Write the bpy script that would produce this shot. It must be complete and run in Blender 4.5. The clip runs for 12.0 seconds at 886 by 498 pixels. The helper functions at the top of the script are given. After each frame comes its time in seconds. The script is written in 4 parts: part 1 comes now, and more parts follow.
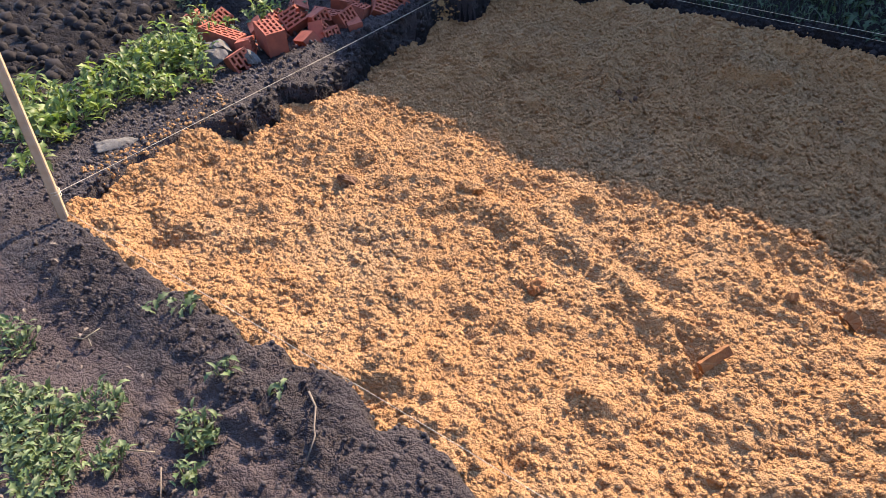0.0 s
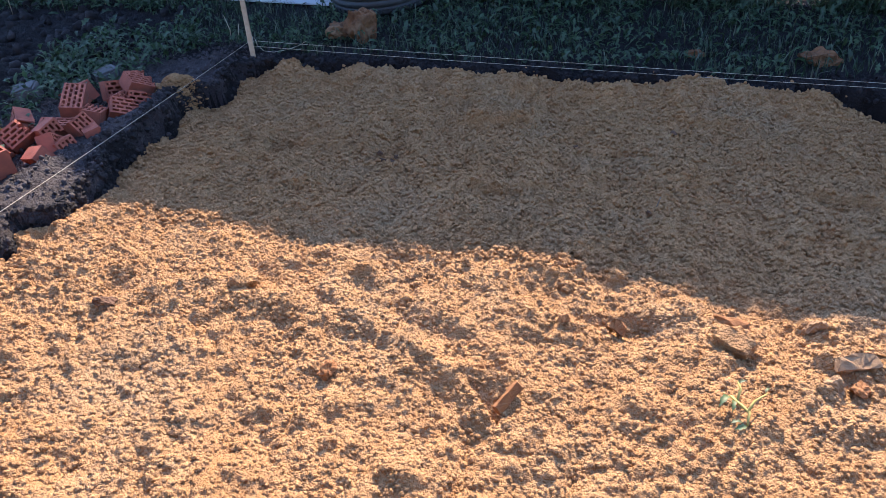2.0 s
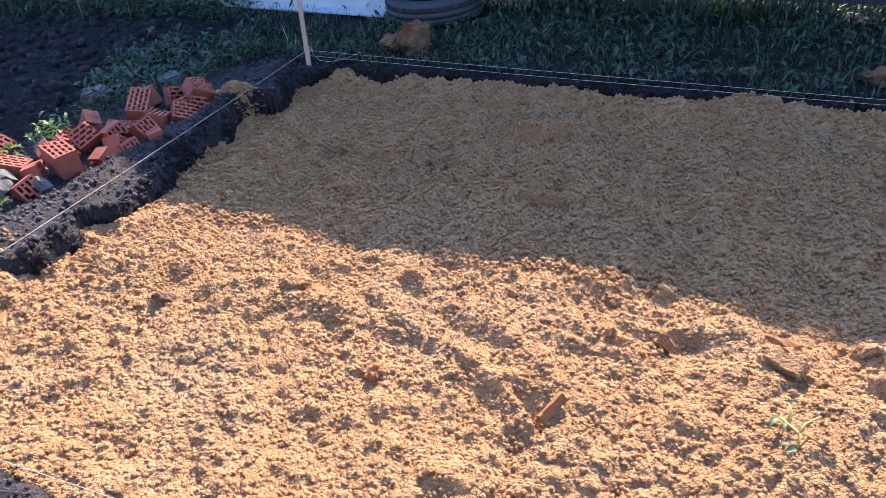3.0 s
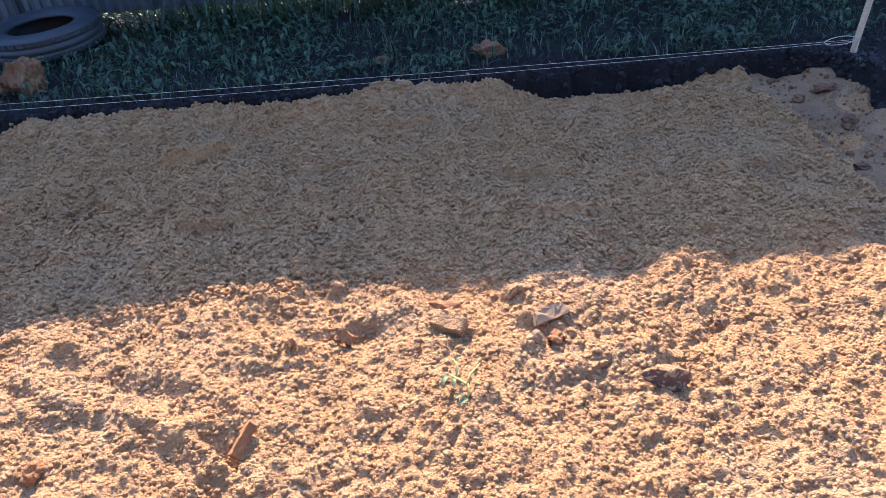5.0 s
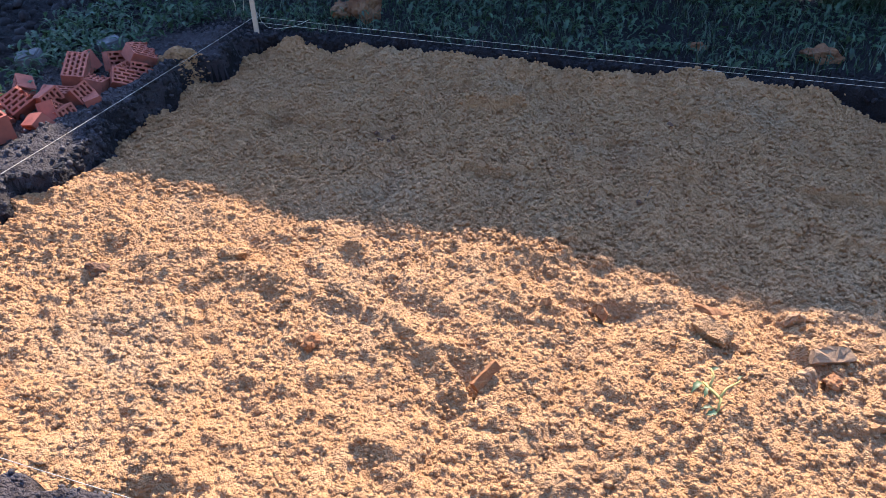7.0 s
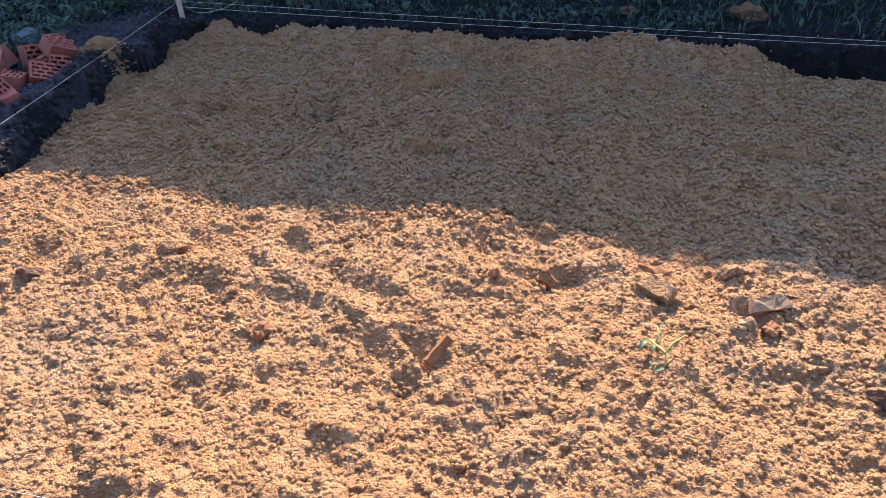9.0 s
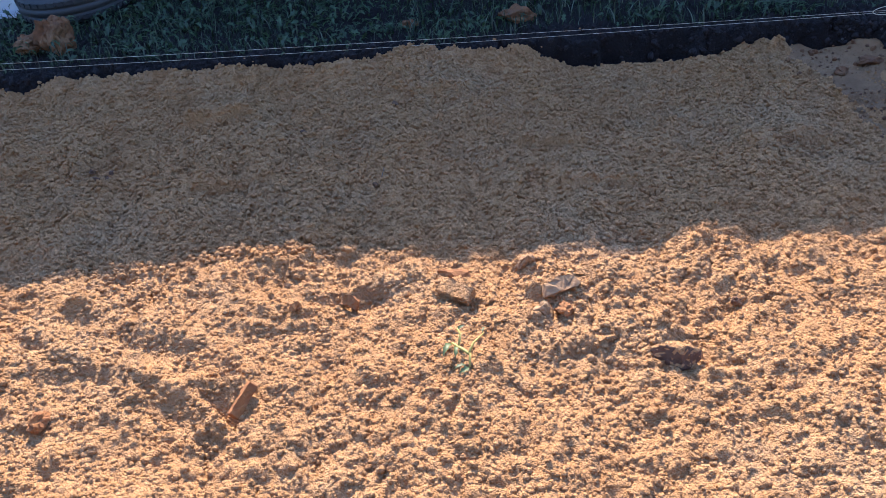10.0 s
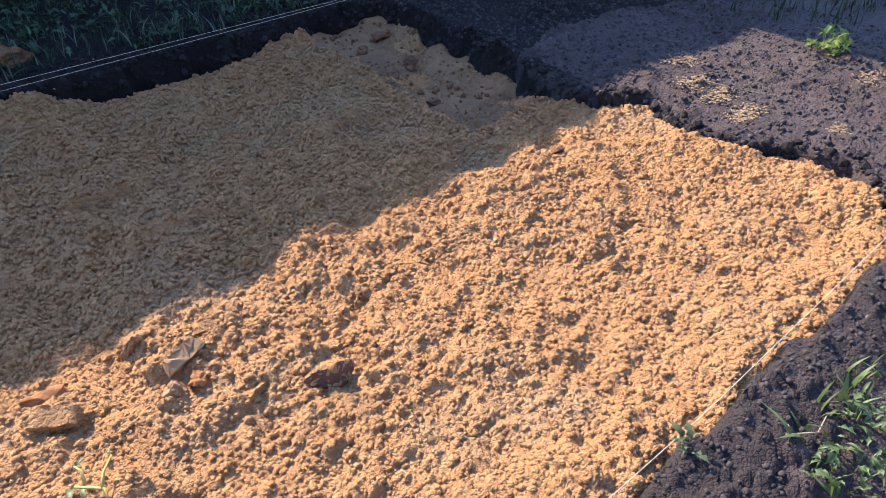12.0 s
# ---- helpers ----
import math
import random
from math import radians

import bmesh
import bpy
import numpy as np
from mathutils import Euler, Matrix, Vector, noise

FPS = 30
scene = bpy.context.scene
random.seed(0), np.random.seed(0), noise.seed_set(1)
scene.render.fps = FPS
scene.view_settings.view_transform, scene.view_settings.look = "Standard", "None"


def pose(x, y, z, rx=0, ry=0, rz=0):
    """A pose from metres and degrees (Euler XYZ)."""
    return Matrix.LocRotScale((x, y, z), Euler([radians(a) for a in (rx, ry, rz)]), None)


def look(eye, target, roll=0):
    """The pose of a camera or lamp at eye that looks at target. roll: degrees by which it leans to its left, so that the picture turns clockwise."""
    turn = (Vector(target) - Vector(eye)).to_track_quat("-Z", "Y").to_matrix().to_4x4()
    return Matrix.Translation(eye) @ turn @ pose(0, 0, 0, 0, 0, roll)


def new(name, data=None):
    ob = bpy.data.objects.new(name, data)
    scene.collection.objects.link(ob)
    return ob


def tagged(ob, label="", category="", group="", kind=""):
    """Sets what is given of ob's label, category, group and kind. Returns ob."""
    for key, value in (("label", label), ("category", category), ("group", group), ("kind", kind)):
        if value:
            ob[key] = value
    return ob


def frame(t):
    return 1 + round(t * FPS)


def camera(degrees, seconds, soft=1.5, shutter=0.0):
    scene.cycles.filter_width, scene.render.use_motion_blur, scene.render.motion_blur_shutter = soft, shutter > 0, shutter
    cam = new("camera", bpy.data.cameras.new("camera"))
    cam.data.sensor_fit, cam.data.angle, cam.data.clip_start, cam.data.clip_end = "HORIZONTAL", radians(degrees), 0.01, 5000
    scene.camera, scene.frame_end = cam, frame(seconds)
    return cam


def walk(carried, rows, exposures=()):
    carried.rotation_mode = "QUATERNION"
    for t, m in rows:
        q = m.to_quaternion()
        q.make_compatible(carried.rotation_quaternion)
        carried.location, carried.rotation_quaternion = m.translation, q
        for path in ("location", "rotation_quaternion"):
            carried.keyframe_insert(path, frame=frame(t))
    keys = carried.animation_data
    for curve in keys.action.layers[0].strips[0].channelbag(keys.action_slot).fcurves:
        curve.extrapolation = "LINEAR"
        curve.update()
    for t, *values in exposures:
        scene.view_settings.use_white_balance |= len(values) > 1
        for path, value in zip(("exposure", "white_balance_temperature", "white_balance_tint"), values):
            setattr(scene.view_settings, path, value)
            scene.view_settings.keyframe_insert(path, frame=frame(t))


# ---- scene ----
cam = camera(66.7, 12.0, 0.6)
PATH = [
    (0, (-0.031, -0.215, 1.654), (-1.001, 0.998, 0.393), -2.5),
    (0.5, (-0.027, -0.183, 1.687), (-1.04, 1.082, 0.515), -4.0),
    (1, (0.004, -0.138, 1.704), (-0.901, 1.286, 0.629), -4.4),
    (1.5, (0.039, -0.097, 1.692), (-0.695, 1.387, 0.57), -4.2),
    (2, (0.081, -0.067, 1.68), (-0.465, 1.475, 0.53), -3.9),
    (2.5, (0.063, -0.089, 1.69), (-0.543, 1.438, 0.549), -3.7),
    (2.7, (0.05, -0.11, 1.691), (-0.631, 1.398, 0.568), -4.2),
    (4.3, (0.264, -0.069, 1.695), (0.111, 1.58, 0.574), -3.9),
    (4.5, (0.288, -0.054, 1.686), (0.271, 1.591, 0.549), -3.6),
    (5, (0.311, -0.033, 1.686), (0.421, 1.598, 0.534), -3.7),
    (5.5, (0.305, -0.032, 1.678), (0.382, 1.592, 0.513), -3.4),
    (6, (0.258, -0.046, 1.671), (0.126, 1.579, 0.513), -3.1),
    (6.5, (0.2, -0.059, 1.67), (-0.149, 1.516, 0.487), -1.5),
    (7, (0.154, -0.087, 1.674), (-0.397, 1.429, 0.493), -1.9),
    (7.2, (0.128, -0.096, 1.677), (-0.494, 1.394, 0.497), -1.7),
    (8.8, (0.155, -0.096, 1.664), (-0.351, 1.4, 0.437), -2.6),
    (9, (0.179, -0.076, 1.664), (-0.23, 1.441, 0.426), -3.0),
    (9.5, (0.265, -0.044, 1.654), (0.067, 1.52, 0.424), -3.5),
    (10, (0.402, -0.013, 1.639), (0.404, 1.577, 0.426), -4.2),
    (10.5, (0.524, 0.021, 1.624), (0.846, 1.573, 0.404), -2.3),
    (11, (0.552, 0.07, 1.615), (1.253, 1.499, 0.403), 0.4),
    (11.5, (0.519, 0.155, 1.6), (1.461, 1.425, 0.375), -0.3),
    (12, (0.486, 0.193, 1.593), (1.512, 1.38, 0.353), -0.4),
]
EXPOSURES = [(0, 2.32, 6350, 15), (2.5, 2.57, 5700, 15), (4.3, 2.83, 5500, 16), (5, 2.77, 5500, 16), (7, 2.59, 5500, 14), (9.5, 2.45, 5750, 15), (10.5, 2.45, 5450, 14), (12, 2.36, 5800, 14)]
walk(cam, [(t, look(e, g, r)) for t, e, g, r in PATH], EXPOSURES)

# ---- world and sun ----
SUN_ELEV, SUN_SIDE = radians(37), 0.09
world = bpy.data.worlds.new("sky")
scene.world = world
world.use_nodes = True
wt = world.node_tree
sky = wt.nodes.new("ShaderNodeTexSky")
sky.sky_type, sky.sun_disc = "NISHITA", False
sky.sun_elevation, sky.sun_rotation = SUN_ELEV, -SUN_SIDE
sky.ozone_density = 6.0
wt.nodes["Background"].inputs["Strength"].default_value = 0.15
wt.links.new(sky.outputs["Color"], wt.nodes["Background"].inputs["Color"])
lamp = bpy.data.lights.new("sun", "SUN")
lamp.energy, lamp.angle, lamp.color = 3.3, radians(0.4), (1.0, 0.797, 0.545)
sun = new("sun", lamp)
sun.matrix_world = look((-math.sin(SUN_SIDE) * 20, math.cos(SUN_SIDE) * 20, math.tan(SUN_ELEV) * 20), (0, 0, 0))


# ---- materials ----
def surface(name, a, b, scale=12.0, c=None, rough=0.9, bump=0.4, fine=220.0, spec=0.3, spread=0.0, metal=0.0, through_light=0.0, bump_size=0.004, pellets=0.0):
    """Two colours mixed by a noise, a third by a broader one, with a fine relief. spread: how much joined pieces differ."""
    m = bpy.data.materials.new(name)
    m.use_nodes = True
    t = m.node_tree
    p = t.nodes["Principled BSDF"]
    co = t.nodes.new("ShaderNodeTexCoord").outputs["Object"]

    def noise_tex(sc, detail, rough_n=0.6):
        n = t.nodes.new("ShaderNodeTexNoise")
        n.inputs["Scale"].default_value, n.inputs["Detail"].default_value, n.inputs["Roughness"].default_value = sc, detail, rough_n
        t.links.new(co, n.inputs["Vector"])
        return n.outputs["Fac"]

    def sharpen(fac, lo, hi):
        r = t.nodes.new("ShaderNodeMapRange")
        r.inputs["From Min"].default_value, r.inputs["From Max"].default_value = lo, hi
        t.links.new(fac, r.inputs["Value"])
        return r.outputs["Result"]

    def mixed(fac, u, v):
        x = t.nodes.new("ShaderNodeMix")
        x.data_type = "RGBA"
        t.links.new(fac, x.inputs[0])
        for k, w in ((6, u), (7, v)):
            if isinstance(w, tuple):
                x.inputs[k].default_value = (*w, 1)
            else:
                t.links.new(w, x.inputs[k])
        return x.outputs[2]

    col = mixed(sharpen(noise_tex(scale, 6), 0.32, 0.68), a, b)
    if c:
        col = mixed(sharpen(noise_tex(scale / 6, 5), 0.5, 0.72), col, c)
    if pellets:
        for sc, lo, hi in ((pellets * 0.2, 0.93, 1.06), (pellets * 0.5, 0.9, 1.09)):
            cell = t.nodes.new("ShaderNodeTexVoronoi")
            cell.inputs["Scale"].default_value = sc
            warp = t.nodes.new("ShaderNodeMix")
            warp.data_type = "RGBA"
            warp.inputs[0].default_value = 0.012
            wn = t.nodes.new("ShaderNodeTexNoise")
            wn.inputs["Scale"].default_value = pellets
            t.links.new(co, wn.inputs["Vector"])
            t.links.new(co, warp.inputs[6])
            t.links.new(wn.outputs["Color"], warp.inputs[7])
            t.links.new(warp.outputs[2], cell.inputs["Vector"])
            tone = t.nodes.new("ShaderNodeMapRange")
            tone.inputs["To Min"].default_value, tone.inputs["To Max"].default_value = lo, hi
            t.links.new(cell.outputs["Color"], tone.inputs["Value"])
            hv = t.nodes.new("ShaderNodeHueSaturation")
            t.links.new(tone.outputs["Result"], hv.inputs["Value"])
            t.links.new(col, hv.inputs["Color"])
            col = hv.outputs["Color"]
    if spread:
        g = t.nodes.new("ShaderNodeNewGeometry")
        h = t.nodes.new("ShaderNodeHueSaturation")
        r = t.nodes.new("ShaderNodeMapRange")
        r.inputs["To Min"].default_value, r.inputs["To Max"].default_value = 1 - spread, 1 + spread
        t.links.new(g.outputs["Random Per Island"], r.inputs["Value"])
        t.links.new(r.outputs["Result"], h.inputs["Value"])
        t.links.new(col, h.inputs["Color"])
        col = h.outputs["Color"]
    t.links.new(col, p.inputs["Base Color"])
    p.inputs["Roughness"].default_value, p.inputs["Metallic"].default_value = rough, metal
    p.inputs["Specular IOR Level"].default_value = spec
    if bump:
        bn = t.nodes.new("ShaderNodeBump")
        bn.inputs["Strength"].default_value, bn.inputs["Distance"].default_value = bump, bump_size
        relief = noise_tex(fine, 5, 0.7)
        if pellets:
            for grain, weight in ((pellets, -1.6), (pellets * 0.36, -2.4)):
                vo = t.nodes.new("ShaderNodeTexVoronoi")
                vo.inputs["Scale"].default_value = grain
                sq = t.nodes.new("ShaderNodeMath")
                sq.operation = "POWER"
                sq.inputs[1].default_value = 2.0
                mm = t.nodes.new("ShaderNodeMath")
                mm.operation = "MULTIPLY_ADD"
                mm.inputs[1].default_value = weight
                t.links.new(co, vo.inputs["Vector"])
                t.links.new(vo.outputs["Distance"], sq.inputs[0])
                t.links.new(sq.outputs["Value"], mm.inputs[0])
                t.links.new(relief, mm.inputs[2])
                relief = mm.outputs["Value"]
        t.links.new(relief, bn.inputs["Height"])
        t.links.new(bn.outputs["Normal"], p.inputs["Normal"])
    if through_light:
        tr = t.nodes.new("ShaderNodeBsdfTranslucent")
        ad = t.nodes.new("ShaderNodeMixShader")
        ad.inputs[0].default_value = through_light
        t.links.new(col, tr.inputs["Color"])
        t.links.new(p.outputs[0], ad.inputs[1])
        t.links.new(tr.outputs[0], ad.inputs[2])
        t.links.new(ad.outputs[0], t.nodes["Material Output"].inputs["Surface"])
    return m


SAND = surface("sand", (0.435, 0.24, 0.104), (0.36, 0.19, 0.078), 9, (0.38, 0.236, 0.118), 0.95, 1.0, 420, 0.15, bump_size=0.005, pellets=230)
PALE_SAND = surface("pale_dry_sand", (0.26, 0.185, 0.107), (0.2, 0.137, 0.075), 20, None, 0.95, 0.5, 330, 0.15, 0.2)
SCRAPED = surface("scraped_clay_floor", (0.25, 0.145, 0.07), (0.195, 0.11, 0.052), 12, (0.13, 0.075, 0.038), 0.9, 0.9, 120, 0.2, bump_size=0.012)
SAND_CRUMB = surface("sand_crumb", (0.435, 0.24, 0.104), (0.36, 0.19, 0.078), 9, (0.38, 0.236, 0.118), 0.95, 1.0, 420, 0.15, 0.07, bump_size=0.004, pellets=260)
SOIL = surface("soil", (0.026, 0.0185, 0.0178), (0.04, 0.029, 0.027), 7, (0.062, 0.045, 0.039), 0.85, 1.0, 420, 0.35, bump_size=0.005, pellets=230)
DRY_SOIL = surface("dry_trodden_soil", (0.048, 0.0345, 0.032), (0.07, 0.0505, 0.046), 9, (0.09, 0.066, 0.056), 0.9, 1.0, 420, 0.3, bump_size=0.004, pellets=230)
# wet for the garden bed, reused as painted shade on far ground
WET_SHADED_SOIL = surface("wet_shaded_soil", (0.0115, 0.009, 0.0086), (0.02, 0.0158, 0.0146), 7, None, 0.9, 1.0, 380, 0.15, bump_size=0.005, pellets=200)
SOIL_CLOD = surface("soil_clod", (0.028, 0.0205, 0.0195), (0.048, 0.0355, 0.033), 14, None, 0.8, 0.9, 180, 0.45, 0.3, bump_size=0.006)
WET_SHADED_CLOD = surface("wet_shaded_clod", (0.0125, 0.0098, 0.0093), (0.022, 0.0172, 0.0158), 14, None, 0.85, 0.9, 180, 0.2, 0.3, bump_size=0.006)
CLAY = surface("clay", (0.19, 0.088, 0.037), (0.11, 0.054, 0.028), 22, (0.21, 0.13, 0.067), 0.9, 0.9, 90, 0.2, bump_size=0.012)
RUST_CLAY = surface("rust_clay", (0.27, 0.115, 0.036), (0.19, 0.075, 0.026), 30, None, 0.85, 0.7, 160, 0.3)
TAN_STONE = surface("tan_stone", (0.29, 0.17, 0.08), (0.2, 0.115, 0.056), 40, None, 0.85, 0.7, 160, 0.3)
DARK_CLAY = surface("dark_clay", (0.085, 0.04, 0.019), (0.13, 0.06, 0.028), 60, (0.28, 0.16, 0.07), 0.8, 0.8, 120, 0.3, bump_size=0.01)
DUSTY_CLOD = surface("dark_clod", (0.085, 0.046, 0.029), (0.135, 0.072, 0.042), 50, None, 0.85, 0.8, 120, 0.3, bump_size=0.01)
BRICK = surface("fired_brick", (0.29, 0.082, 0.046), (0.19, 0.053, 0.033), 14, (0.22, 0.11, 0.075), 0.85, 0.5, 240, 0.25)
CONCRETE = surface("concrete", (0.1, 0.095, 0.088), (0.066, 0.063, 0.06), 16, None, 0.9, 0.6, 150, 0.3)
STONE = surface("grey_stone", (0.112, 0.101, 0.0868), (0.0672, 0.0588, 0.0504), 20, None, 0.8, 0.7, 90, 0.35)
WOOD = surface("raw_wood", (0.434, 0.308, 0.189), (0.35, 0.231, 0.133), 25, None, 0.7, 0.4, 200, 0.3)
TWIG = surface("dry_twig", (0.168, 0.134, 0.101), (0.112, 0.084, 0.0616), 30, None, 0.85, 0.6, 200, 0.25)
STRAW = surface("straw", (0.308, 0.263, 0.174), (0.224, 0.179, 0.112), 30, None, 0.8, 0.3, 200, 0.25, 0.25)
CORD = surface("cord", (0.5, 0.44, 0.33), (0.4, 0.33, 0.24), 60, None, 0.8, 0.5, 900, 0.3, bump_size=0.001)
RUBBER = surface("rubber", (0.014, 0.014, 0.015), (0.024, 0.024, 0.025), 8, (0.038, 0.036, 0.033), 0.65, 0.3, 160, 0.4)
WHITE = surface("white_plastic", (0.38, 0.38, 0.375), (0.32, 0.32, 0.31), 5, (0.3, 0.29, 0.27), 0.45, 0.1, 60, 0.45)
FENCE = surface("coated_steel", (0.03, 0.034, 0.038), (0.04, 0.043, 0.046), 3, None, 0.5, 0.05, 90, 0.5)
STEEL = surface("painted_steel", (0.12, 0.12, 0.12), (0.16, 0.15, 0.14), 8, None, 0.55, 0.2, 90, 0.5)
PLANKING = surface("weathered_planks", (0.2, 0.16, 0.12), (0.28, 0.23, 0.18), 6, None, 0.8, 0.5, 60, 0.3)
DARK_PLANKING = surface("dark_planks", (0.07, 0.05, 0.035), (0.1, 0.075, 0.055), 6, None, 0.8, 0.5, 60, 0.3)
RAG = surface("grey_rag", (0.151, 0.14, 0.123), (0.101, 0.0924, 0.0812), 40, None, 0.95, 0.8, 400, 0.1)
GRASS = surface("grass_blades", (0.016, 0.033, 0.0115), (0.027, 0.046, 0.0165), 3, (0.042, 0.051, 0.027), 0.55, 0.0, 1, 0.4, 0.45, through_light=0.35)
LEAF = surface("weed_leaf", (0.098, 0.148, 0.02), (0.17, 0.22, 0.046), 9, None, 0.45, 0.2, 300, 0.45, 0.35, through_light=0.5)
# darker copy of the weed leaf: shade is put into its colour
SHADE_LEAF = surface("shaded_weed_leaf", (0.032, 0.058, 0.024), (0.055, 0.086, 0.038), 9, None, 0.5, 0.2, 300, 0.4, 0.35, through_light=0.4)
PALE_LEAF = surface("dusty_weed_leaf", (0.052, 0.088, 0.022), (0.105, 0.135, 0.045), 14, None, 0.5, 0.2, 300, 0.45, 0.35, through_light=0.3)
STRAW_GRASS = surface("pale_blades", (0.07, 0.09, 0.055), (0.105, 0.118, 0.078), 6, None, 0.6, 0.0, 1, 0.3, 0.4, through_light=0.3)
STEM = surface("green_stem", (0.112, 0.157, 0.0504), (0.168, 0.19, 0.084), 20, None, 0.6, 0.2, 200, 0.3)

# ---- relief: noises over tables of random numbers ----
rng = np.random.default_rng(7)
TABLE = rng.random((6, 256, 256))


def smooth_noise(x, y, size, k=0):
    """Smooth noise, 0 to 1, with bumps of about that size in metres."""
    u, v = x / size + 31.7 * k, y / size + 17.3 * k
    i, j = np.floor(u).astype(int), np.floor(v).astype(int)
    f, g = u - i, v - j
    f, g = f * f * (3 - 2 * f), g * g * (3 - 2 * g)
    t = TABLE[k % 6]
    a, b = t[i % 256, j % 256], t[(i + 1) % 256, j % 256]
    c, d = t[i % 256, (j + 1) % 256], t[(i + 1) % 256, (j + 1) % 256]
    return (a * (1 - f) + b * f) * (1 - g) + (c * (1 - f) + d * f) * g


def layered(x, y, size, k=0, n=3):
    out, amp, total = 0, 1.0, 0
    for o in range(n):
        out, total = out + amp * smooth_noise(x, y, size / 2 ** o, k + o), total + amp
        amp *= 0.5
    return out / total * 2 - 1


def crumbs(x, y, cell, k, small, large, keep=1.0):
    """The upper hull of many half-buried round lumps, one a cell at most, radii in metres."""
    wx = x + (smooth_noise(x, y, cell * 0.9, k) - 0.5) * cell * 0.7
    wy = y + (smooth_noise(x, y, cell * 0.9, k + 3) - 0.5) * cell * 0.7
    i, j = np.floor(wx / cell).astype(int), np.floor(wy / cell).astype(int)
    out = np.zeros_like(x)
    for di in (-1, 0, 1):
        for dj in (-1, 0, 1):
            a, b = (i + di + 57 * k) % 256, (j + dj + 91 * k) % 256
            cx, cy = (i + di + TABLE[0][a, b]) * cell, (j + dj + TABLE[1][a, b]) * cell
            r = small + (large - small) * TABLE[2][a, b] ** 2
            r = np.where(TABLE[3][a, b] < keep, r, 0.0001)
            d2 = ((wx - cx) ** 2 + (wy - cy) ** 2) / r ** 2
            out = np.maximum(out, r * np.sqrt(np.maximum(0, 1 - d2)))
    return out


def ramp(v, lo, hi):
    t = np.clip((v - lo) / (hi - lo), 0, 1)
    return t * t * (3 - 2 * t)


def ridge(x, y, pts, height, width):
    d = np.full_like(x, 9.0)
    for (ax, ay), (bx, by) in zip(pts, pts[1:]):
        ux, uy = bx - ax, by - ay
        t = np.clip(((x - ax) * ux + (y - ay) * uy) / (ux * ux + uy * uy), 0, 1)
        d = np.minimum(d, np.hypot(x - ax - t * ux, y - ay - t * uy))
    return height * np.exp(-(d / width) ** 2)


def dome(x, y, cx, cy, height, width):
    return height * np.exp(-((x - cx) ** 2 + (y - cy) ** 2) / width ** 2)


# ---- the pit: a rectangle of 5.9 x 3.4 m with crumbled sides ----
LEFT_SIDE = ((0.5, 1.0, 1.42, 1.55, 1.72, 1.86, 1.97, 2.25, 2.42, 2.57, 2.8, 3.05, 3.25, 3.46, 3.56, 3.75, 3.95), (-2.66, -2.76, -2.76, -2.67, -2.67, -2.74, -2.6, -2.63, -2.71, -2.79, -2.77, -2.79, -2.85, -2.85, -2.7, -2.78, -2.83))
RIGHT_SIDE = ((0.6, 0.9, 1.12, 1.29, 1.45, 1.65, 1.9, 2.05, 2.25, 2.6, 3.1, 3.6, 4.0), (3.05, 3.37, 3.34, 3.17, 3.15, 3.22, 3.28, 3.17, 3.1, 3.18, 3.22, 3.27, 3.2))


def pit_inside(x, y):
    """Metres inside the pit's edge, below zero outside."""
    wob = lambda k, s, a: layered(x, y, s, k, 4) * a
    left = x - (np.interp(y, *LEFT_SIDE) + wob(0, 0.2, 0.035))
    right = np.interp(y, *RIGHT_SIDE) + wob(1, 0.2, 0.035) - x
    near = y - (0.568 + wob(2, 0.3, 0.04) + wob(4, 0.11, 0.018))
    far = (4.05 + wob(3, 0.35, 0.085)) - y
    # soil left standing round the two far stakes
    corner = dome(x, y, -2.73, 4.06, 0.25, 0.15) + dome(x, y, 3.31, 3.96, 0.2, 0.13)
    return np.minimum(np.minimum(left, right), np.minimum(near, far)) - corner


